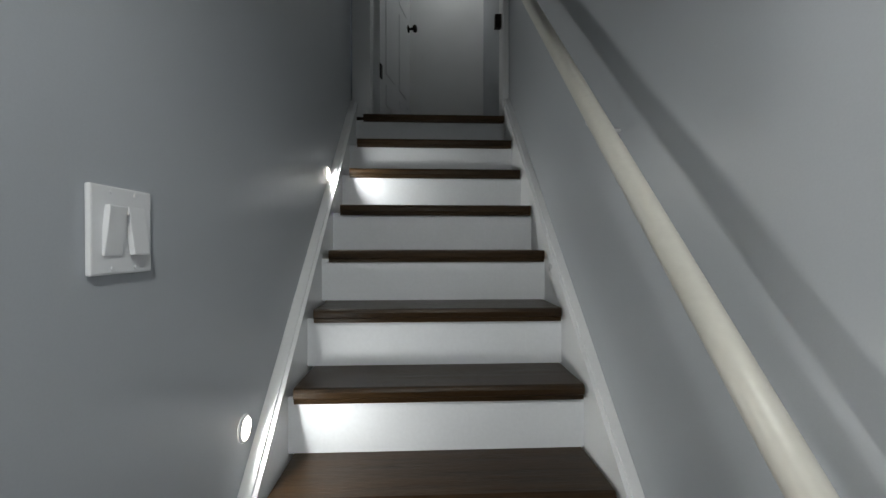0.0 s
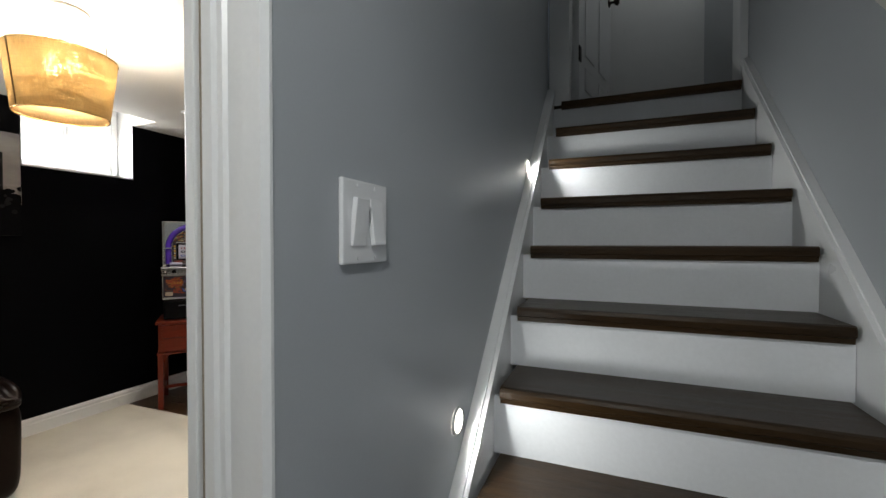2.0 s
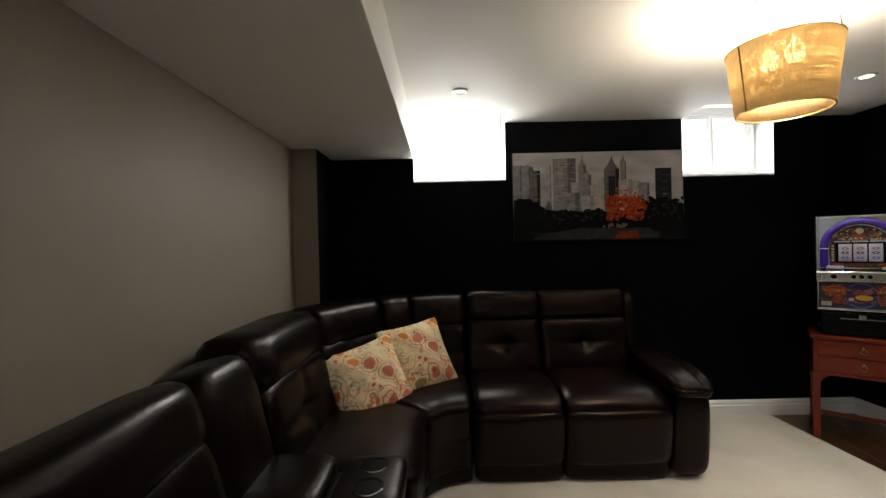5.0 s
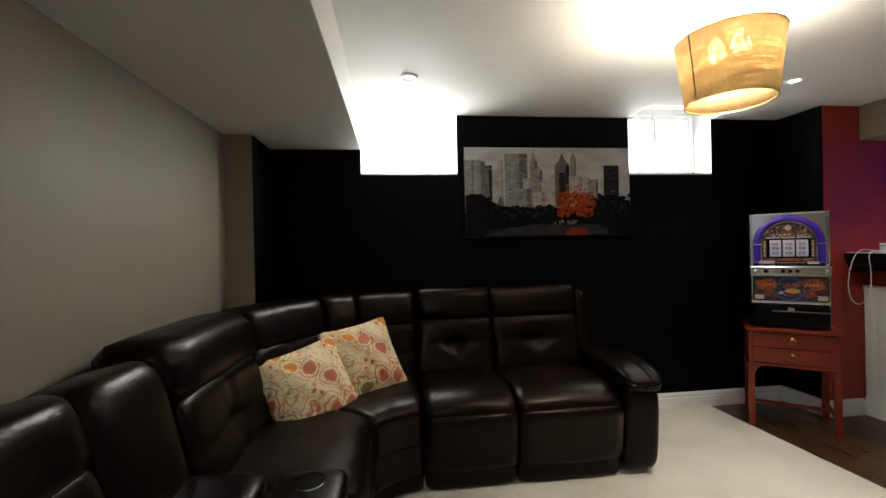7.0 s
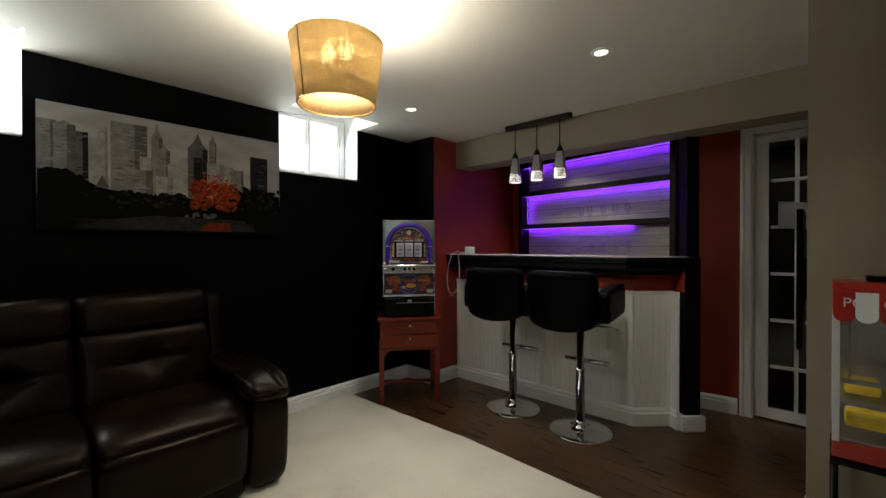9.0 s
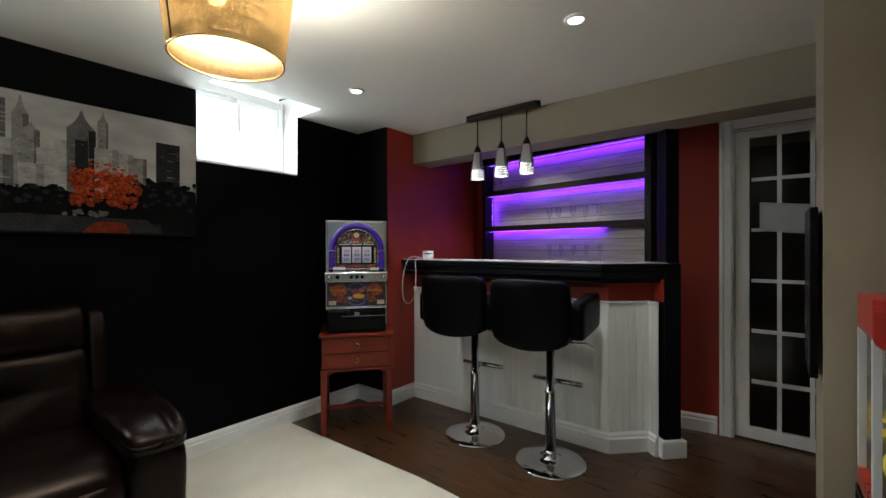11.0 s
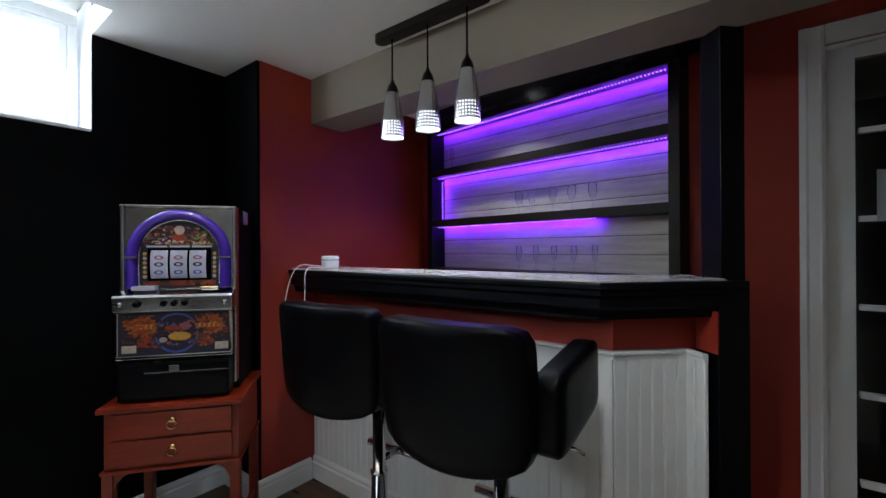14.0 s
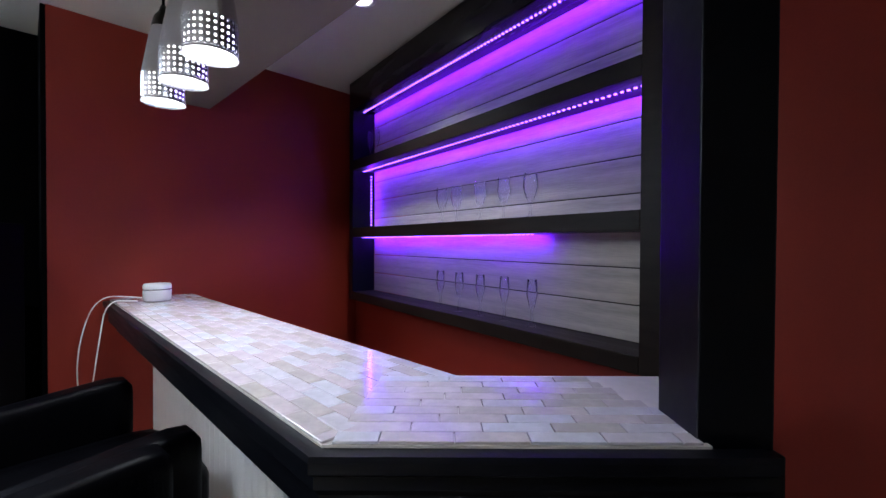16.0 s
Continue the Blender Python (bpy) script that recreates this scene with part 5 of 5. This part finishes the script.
part("wing", bm, leather, sofa)


# curved corner: cushions set round an arc
CC = Vector((-2.800, 0.133, 0))      # centre of the corner's arc


def wedge(a0_, a1_, name, r0, r1, z0, z1, k=4.5, tuft=None, n=14, kx=14):
    """A cushion bent round the corner's arc; past 270 degrees it runs on straight along the wall."""
    am = (a0_ + a1_) / 2
    half = (a1_ - a0_) / 2
    turn_end = radians(270)

    def f(q):
        if tuft:
            q = tuft(q)
        a = am + q.x * half
        r = (r0 + r1) / 2 + q.y
        z = (z0 + z1) / 2 + q.z
        if a > turn_end:
            return Vector((CC.x + (a - turn_end), CC.y - r, z))
        return Vector((CC.x + r * math.cos(a), CC.y + r * math.sin(a), z))
    bm = bmesh.new()
    puff(bm, (2.0, r1 - r0, z1 - z0), k, n, None, f, kx=kx)
    return part(name, bm, leather, sofa)


def dimple(q):
    if q.y < 0:
        d2 = (q.x / 0.40) ** 2 + (q.z / 0.075) ** 2
        q.y += 0.032 * math.exp(-2.2 * d2) + 0.008 * math.exp(-(q.z / 0.018) ** 2) + 0.010 * math.exp(-(q.x / 0.07) ** 2)
    q.y += 0.26 * q.z
    return q


def lean_(q):
    if q.y < 0:
        q.y -= 0.014 * math.cos(q.x * 1.5) + 0.006 * noise.noise(Vector((q.x * 3, 4.0, q.z * 12)))
    q.y += 0.25 * q.z
    return q


for a0_, a1_ in ((180.3, 204.9), (205.1, 218.8), (219.6, 252.9), (253.1, 295.8)):
    wedge(radians(a0_), radians(a1_), "headrest", 0.79, 1.03, 0.750, 0.965, 3.4, lean_, 6 if a1_ > 290 else 16)
for a0_, a1_ in ((180.3, 219.0), (219.5, 256.0), (256.4, 295.8)):
    wedge(radians(a0_), radians(a1_), "back_cushion", 0.72, 0.95, 0.42, 0.785, 8, dimple, 18)
    wedge(radians(a0_), radians(a1_), "frame", 0.86, 1.02, 0.04, 0.82, 10)


def seatdip(q):
    if q.y < -0.14:
        q.z -= 1.3 * (q.y + 0.14) ** 2
    q.z += 0.004 * noise.noise(Vector((q.x * 2, q.y * 8, 7)))
    return q


for a0_, a1_ in ((180.3, 240.8), (241.2, 295.8)):
    wedge(radians(a0_), radians(a1_), "seat_cushion", 0.235, 0.84, 0.275, 0.485, 9, seatdip, 16)
    wedge(radians(a0_), radians(a1_), "base_front", 0.250, 0.42, 0.10, 0.38, 8)
    wedge(radians(a0_), radians(a1_), "front_rail", 0.275, 0.40, 0.02, 0.13, 8)
# wing along the taupe wall
unit(pose(-1.695, SY + 0.035, 0, 0, 0, 0), 0.58, top=0.94)
con = pose(-2.163, SY + 0.055, 0)
bm = bmesh.new()
puff(bm, (0.335, 0.62, 0.46), 9, 10, con @ pose(0, 0.42, 0.29))
part("console", bm, leather, sofa, "leather centre console")
bm = bmesh.new()
puff(bm, (0.335, 0.23, 0.50), 5, 12, con @ pose(0, 0.17, 0.685, 13, 0, 0))
part("console_back", bm, leather, sofa)
bm = bmesh.new()
puff(bm, (0.325, 0.34, 0.10), 5, 10, con @ pose(0, 0.36, 0.535))
part("console_lid", bm, leather, sofa)
bm = bmesh.new()
puff(bm, (0.30, 0.21, 0.085), 6, 12, con @ pose(0, 0.655, 0.532))
part("cup_deck", bm, leather, sofa)
for dx in (-0.062, 0.062):
    bm = bmesh.new()
    lathe(bm, ((0.046, 0.578), (0.049, 0.576), (0.047, 0.570), (0.042, 0.572)), 24, con.translation.x + dx, con.translation.y + 0.655, cap=False)
    ob = part("cup_holder", bm, chrome, sofa, "chrome-rimmed cup holder")
    bm = bmesh.new()
    lathe(bm, ((0.0425, 0.5745), (0.002, 0.5738)), 24, con.translation.x + dx, con.translation.y + 0.655)
    part("cup_well", bm, black_leather, ob)

# ---- patterned cushions ----
paisley = bpy.data.materials.new("paisley")
paisley.use_nodes = True
n_, l_ = paisley.node_tree.nodes, paisley.node_tree.links
pb = n_["Principled BSDF"]
pb.inputs["Roughness"].default_value = 0.85
co = n_.new("ShaderNodeTexCoord")
nz = n_.new("ShaderNodeTexNoise")
nz.inputs["Scale"].default_value = 9
mixv = n_.new("ShaderNodeMixRGB")
mixv.inputs[0].default_value = 0.07
l_.new(co.outputs["Object"], nz.inputs["Vector"])
l_.new(co.outputs["Object"], mixv.inputs[1])
l_.new(nz.outputs["Color"], mixv.inputs[2])
vo = n_.new("ShaderNodeTexVoronoi")
vo.inputs["Scale"].default_value = 9
l_.new(mixv.outputs[0], vo.inputs["Vector"])


def ramp_of(stops, constant=False):
    r = n_.new("ShaderNodeValToRGB")
    if constant:
        r.color_ramp.interpolation = 'CONSTANT'
    e = r.color_ramp.elements
    for k, (p_, c_) in enumerate(stops):
        q_ = e[k] if k < 2 else e.new(p_)
        q_.position, q_.color = p_, (*c_, 1)
    return r


W, K = (1, 1, 1), (0, 0, 0)
motif = ramp_of(((0.0, W), (0.30, W), (0.35, K), (0.42, K), (0.45, W), (0.49, K), (0.56, K), (0.58, (0.75, 0.75, 0.75)), (0.61, K)))
hue = ramp_of(((0.0, (0.55, 0.09, 0.04)), (0.28, (0.68, 0.22, 0.03)), (0.55, (0.60, 0.17, 0.10)), (0.72, (0.24, 0.20, 0.08)), (0.86, (0.70, 0.32, 0.05))), True)
l_.new(vo.outputs["Distance"], motif.inputs[0])
l_.new(vo.outputs["Color"], hue.inputs[0])
vine = n_.new("ShaderNodeTexNoise")
vine.inputs["Scale"].default_value = 16
l_.new(co.outputs["Object"], vine.inputs["Vector"])
band = ramp_of(((0.0, K), (0.475, K), (0.50, (0.6, 0.6, 0.6)), (0.525, K)))
l_.new(vine.outputs["Fac"], band.inputs[0])
ground = n_.new("ShaderNodeMixRGB")
ground.inputs[1].default_value, ground.inputs[2].default_value = (0.88, 0.71, 0.45, 1), (0.30, 0.24, 0.11, 1)
l_.new(band.outputs[0], ground.inputs[0])
printed = n_.new("ShaderNodeMixRGB")
l_.new(motif.outputs[0], printed.inputs[0])
l_.new(hue.outputs[0], printed.inputs[2])
dots = n_.new("ShaderNodeTexVoronoi")
dots.inputs["Scale"].default_value = 24
l_.new(mixv.outputs[0], dots.inputs["Vector"])
dot_mask = ramp_of(((0.0, W), (0.20, W), (0.26, K), (0.34, K), (0.37, (0.8, 0.8, 0.8)), (0.41, K)))
dot_hue = ramp_of(((0.0, (0.62, 0.10, 0.04)), (0.30, (0.72, 0.30, 0.04)), (0.52, (0.20, 0.22, 0.09)), (0.66, (0.80, 0.46, 0.12)), (0.82, (0.45, 0.05, 0.03))), True)
l_.new(dots.outputs["Distance"], dot_mask.inputs[0])
l_.new(dots.outputs["Color"], dot_hue.inputs[0])
sprigs = n_.new("ShaderNodeMixRGB")
l_.new(dot_mask.outputs[0], sprigs.inputs[0])
l_.new(ground.outputs[0], sprigs.inputs[1])
l_.new(dot_hue.outputs[0], sprigs.inputs[2])
l_.new(sprigs.outputs[0], printed.inputs[1])
l_.new(printed.outputs[0], pb.inputs["Base Color"])
bpn = n_.new("ShaderNodeBump")
bpn.inputs["Strength"].default_value = 0.25
fz = n_.new("ShaderNodeTexNoise")
fz.inputs["Scale"].default_value = 300
l_.new(co.outputs["Object"], fz.inputs["Vector"])
l_.new(fz.outputs["Fac"], bpn.inputs["Height"])
l_.new(bpn.outputs[0], pb.inputs["Normal"])


def throw_cushion(m, size, seed):
    rnd_ = random.Random(seed)
    bm = bmesh.new()
    ph = rnd_.random() * 6

    def f(q):
        u, v = 2 * q.x / size, 2 * q.z / size
        edge_ = max(abs(u), abs(v))
        q.y *= max(0.05, (1 - abs(u) ** 2.6) * (1 - abs(v) ** 2.6)) ** 0.55
        pin = 1 - 0.07 * (1 - abs(v) ** 2) * (abs(u) > 0.5) * abs(u)
        q.x *= pin
        q.z *= 1 - 0.07 * (1 - abs(u) ** 2) * abs(v)
        q.y += 0.008 * math.sin(9 * u + ph) * math.sin(7 * v + ph) * (1 - edge_ ** 4)
        return q
    puff(bm, (size, 0.17, size), 22, 18, None, f)
    return single("throw_cushion", bm, paisley, "cream throw cushion with orange and red paisley print", "cushion", m, group="paisley cushions")


throw_cushion(pose(-3.345, -0.165, 0.625, -28, -6, 124), 0.42, 2)
throw_cushion(pose(-3.075, -0.400, 0.560, -28, -9, 132), 0.44, 5)

# ---- ottoman with a white fur throw ----
ot = thing("ottoman", "dark brown leather storage ottoman", "ottoman", pose(-1.78, 0.30, 0, 0, 0, 8))
bm = bmesh.new()
puff(bm, (0.60, 0.62, 0.14), 6, 12, pose(0, 0, 0.335))
part("cushion", bm, leather, ot)
part("body", boxes((-0.28, 0.28, -0.29, 0.29, 0.035, 0.275), w=0.01), leather, ot)
for sx_ in (-1, 1):
    for sy_ in (-1, 1):
        part("foot", boxes((sx_ * 0.24 - 0.02, sx_ * 0.24 + 0.02, sy_ * 0.25 - 0.02, sy_ * 0.25 + 0.02, 0.006, 0.036), w=0.003), plastic_black, ot)
bm = bmesh.new()


def fluff(q):
    q.z += 0.010 * noise.noise(q * 26) + 0.006 * noise.noise(q * 70)
    q.x += 0.02 * noise.noise(q * 9 + Vector((5, 0, 0)))
    q.y += 0.02 * noise.noise(q * 9)
    return q


puff(bm, (0.52, 0.52, 0.095), 3.2, 40, None, fluff)
single("fur_throw", bm, fur_white, "folded white fluffy fur throw on the ottoman", "throw", pose(-1.80, 0.245, 0.446, 0, 0, 8))

# ---- popcorn machine on its cart ----
red_enamel = material("red_enamel", (0.36, 0.018, 0.012), 0.3, var=0.1, coat=0.4)
post_alu = material("post_alu", (0.58, 0.60, 0.63), 0.35, 0.3, var=0.05)
yellow_pop = material("yellow_pop", (0.78, 0.55, 0.04), 0.5, var=0.2, scale=18)
cart = thing("cart", "black tubular metal stand under the popcorn machine", "stand", pose(-0.893, 2.36, 0))
part("shelf", boxes((-0.135, 0.135, -0.125, 0.125, 0.500, 0.520), w=0.003), plastic_black, cart)
for sx_ in (-1, 1):
    for sy_ in (-1, 1):
        bm = bmesh.new()
        tube(bm, ((sx_ * 0.125, sy_ * 0.115, 0.006), (sx_ * 0.125, sy_ * 0.115, 0.50)), 0.011, 10)
        part("leg", bm, plastic_black, cart)
    bm = bmesh.new()
    tube(bm, ((sx_ * 0.125, -0.115, 0.14), (sx_ * 0.125, 0.115, 0.40)), 0.006, 8)
    part("brace", bm, plastic_black, cart)
pop = thing("popcorn_machine", "red and silver countertop popcorn machine with clear front", "popcorn machine", pose(-0.893, 2.36, 0.5205))
for sx_ in (-1, 1):
    for sy_ in (-1, 1):
        part("corner_post", boxes((sx_ * 0.122 - 0.009, sx_ * 0.122 + 0.009, sy_ * 0.112 - 0.009, sy_ * 0.112 + 0.009, 0.055, 0.47), w=0.002), post_alu, pop)
part("base", boxes((-0.131, 0.131, -0.122, 0.122, 0.004, 0.055), w=0.004), red_enamel, pop)
part("top_box", boxes((-0.131, 0.131, -0.122, 0.122, 0.470, 0.575), w=0.004), red_enamel, pop)
part("lid", boxes((-0.05, 0.05, -0.04, 0.04, 0.576, 0.594), w=0.003), plastic_black, pop)
part("back_panel", boxes((-0.113, 0.113, 0.104, 0.110, 0.055, 0.47)), steel, pop)
part("floor_tray", boxes((-0.112, 0.112, -0.103, 0.103, 0.056, 0.064)), steel, pop)
pane = part("front_pane", boxes((-0.113, 0.113, -0.116, -0.113, 0.060, 0.468)), thin_glass, pop)
pane.visible_shadow = False
part("pane_rail", boxes((-0.113, 0.113, -0.1235, -0.1165, 0.250, 0.264)), silver_plastic, pop)
part("heater_panel", boxes((-0.085, 0.055, 0.070, 0.082, 0.20, 0.468), w=0.003), steel, pop, "brushed steel inner panel")
part("scoop", boxes((-0.10, 0.02, -0.09, -0.02, 0.10, 0.155), w=0.014), yellow_pop, pop, "yellow plastic scoop")
part("scoop_handle", boxes((0.02, 0.10, -0.065, -0.045, 0.125, 0.140), w=0.006), yellow_pop, pop)
part("butter_scoop", boxes((-0.10, -0.01, 0.0, 0.07, 0.185, 0.225), w=0.014), yellow_pop, pop)
for k in range(5):
    bm = bmesh.new()
    x0 = -0.130 + k * 0.052
    prism(bm, [(x0, 0.545), (x0, 0.470)] + [(x0 + 0.026 - 0.026 * math.cos(a), 0.470 - 0.022 * math.sin(a)) for a in [j * math.pi / 6 for j in range(1, 6)]] + [(x0 + 0.052, 0.470), (x0 + 0.052, 0.545)], -0.127, -0.1225, 'y')
    part("awning_flap", bm, plastic_white if k % 2 else red_enamel, pop)
tc = bpy.data.curves.new("lettering", 'FONT')
tc.body, tc.size, tc.extrude, tc.align_x = "POP CORN", 0.043, 0.0006, 'CENTER'
tc.materials.append(plastic_white)
txt = new("lettering", tc)
txt.parent = pop
txt.matrix_local = pose(0, -0.1285, 0.497, 90, 0, 0)

# flat dark screen on the wall end
scr = thing("wall_screen", "slim black flat screen fixed to the taupe wall end", "screen", pose(-1.0965, 2.675, 0))
part("mount", boxes((-0.010, -0.001, -0.05, 0.05, 1.00, 1.16)), plastic_black, scr)
part("panel", boxes((-0.032, -0.0105, -0.135, 0.135, 0.80, 1.36), w=0.004), plastic_black, scr)

# ---- glazed door ----
gd = tagged(new("door_1"), "white fifteen-light glazed door, closed, in a moulded casing", "door", kind="structure")
DX0, DX1, DZ = -1.415, -0.672, 1.972
bm = bmesh.new()
prism(bm, [(-1.497, 3.999), (-1.497, 3.981), (-1.478, 3.979), (-1.470, 3.985), (-1.440, 3.987), (-1.434, 3.983), (-1.424, 3.988), (-1.424, 3.999)][::-1], 0, 2.06)
part("casing", bm, trim_white, gd)
part("casing_head", boxes((-1.423, -0.60, 3.981, 3.9985, 1.988, 2.06), w=0.003), trim_white, gd)
part("jamb", boxes((-1.424, DX0 - 0.002, 4.0, 4.095, 0, 1.984)), trim_white, gd)
part("jamb", boxes((-1.424, -0.661, 4.0, 4.095, 1.9735, 1.9845)), trim_white, gd)
part("stile", boxes((DX0, -1.340, 4.02, 4.055, 0.012, DZ), w=0.002), trim_white, gd)
part("stile", boxes((-0.755, DX1, 4.02, 4.055, 0.012, DZ), w=0.002), trim_white, gd)
part("rail", boxes((-1.340, -0.755, 4.02, 4.055, 1.925, DZ)), trim_white, gd)
part("rail", boxes((-1.340, -0.755, 4.02, 4.055, 0.012, 0.085)), trim_white, gd)
xs = [-1.340, -1.190, -1.036, -0.882, -0.755]
zs = [0.085, 0.375, 0.697, 1.017, 1.340, 1.660, 1.925]
for x in xs[1:-1]:
    part("muntin", boxes((x - 0.011, x + 0.011, 4.0215, 4.0535, 0.085, 1.925)), trim_white, gd)
for z in zs[1:-1]:
    for x0, x1 in zip(xs, xs[1:]):
        part("muntin", boxes((x0 + 0.0112, x1 - 0.0112, 4.0225, 4.0525, z - 0.010, z + 0.010)), trim_white, gd)
for x0, x1 in zip(xs, xs[1:]):
    for z0, z1 in zip(zs, zs[1:]):
        ob = part("pane", boxes((x0 + 0.001, x1 - 0.001, 4.036, 4.039, z0 + 0.001, z1 - 0.001)), thin_glass, gd)
        ob.visible_shadow = False

notice = bmesh.new()
cols, rws = 8, 6
for i in range(cols + 1):
    for j in range(rws + 1):
        u, v = i / cols, j / rws
        notice.verts.new((0.236 * u, -0.004 - 0.006 * noise.noise(Vector((u * 2.2, v * 2.2, 3))) - 0.008 * max(0, v - 0.7) * u, 0.178 * v - 0.026 * u))
notice.verts.ensure_lookup_table()
for i in range(cols):
    for j in range(rws):
        a = i * (rws + 1) + j
        notice.faces.new([notice.verts[k] for k in (a, a + rws + 1, a + rws + 2, a + 1)]).smooth = True
bmesh.ops.solidify(notice, geom=notice.faces[:], thickness=0.0004)
paper_white = material("paper_white", (0.74, 0.74, 0.76), 0.8, var=0.03, scale=9, fine=200)
sheet = single("paper_notice", notice, paper_white, "white paper sheet taped to the glazed door", "paper sheet", pose(-1.287, 4.0145, 1.334))

# ---- wooden floor boards by the bar ----
boards = tagged(new("floor_boards"), "dark brown laminate floor boards in front of the bar", "floor", kind="structure")
cut = {}
rnd = random.Random(21)
y, k = 2.352, 0
while y < 4.02:
    x = -3.90
    off = rnd.uniform(0.3, 1.1)
    while x < -0.64:
        x1 = min(-0.63, x + off)
        off = 1.15
        key = round(x1 - x, 3)
        if key not in cut:
            b_ = boxes((0, key - 0.0015, 0, 0.1235, -0.008, 0.0))
            cut[key] = mesh_of("plank", b_, floor_wood)
        if not (x1 <= RX and y > 2.98):
            ob = new("plank", cut[key])
            ob.parent = boards
            ob.matrix_local = pose(x, y, 0.0005)
        x = x1
    y += 0.125
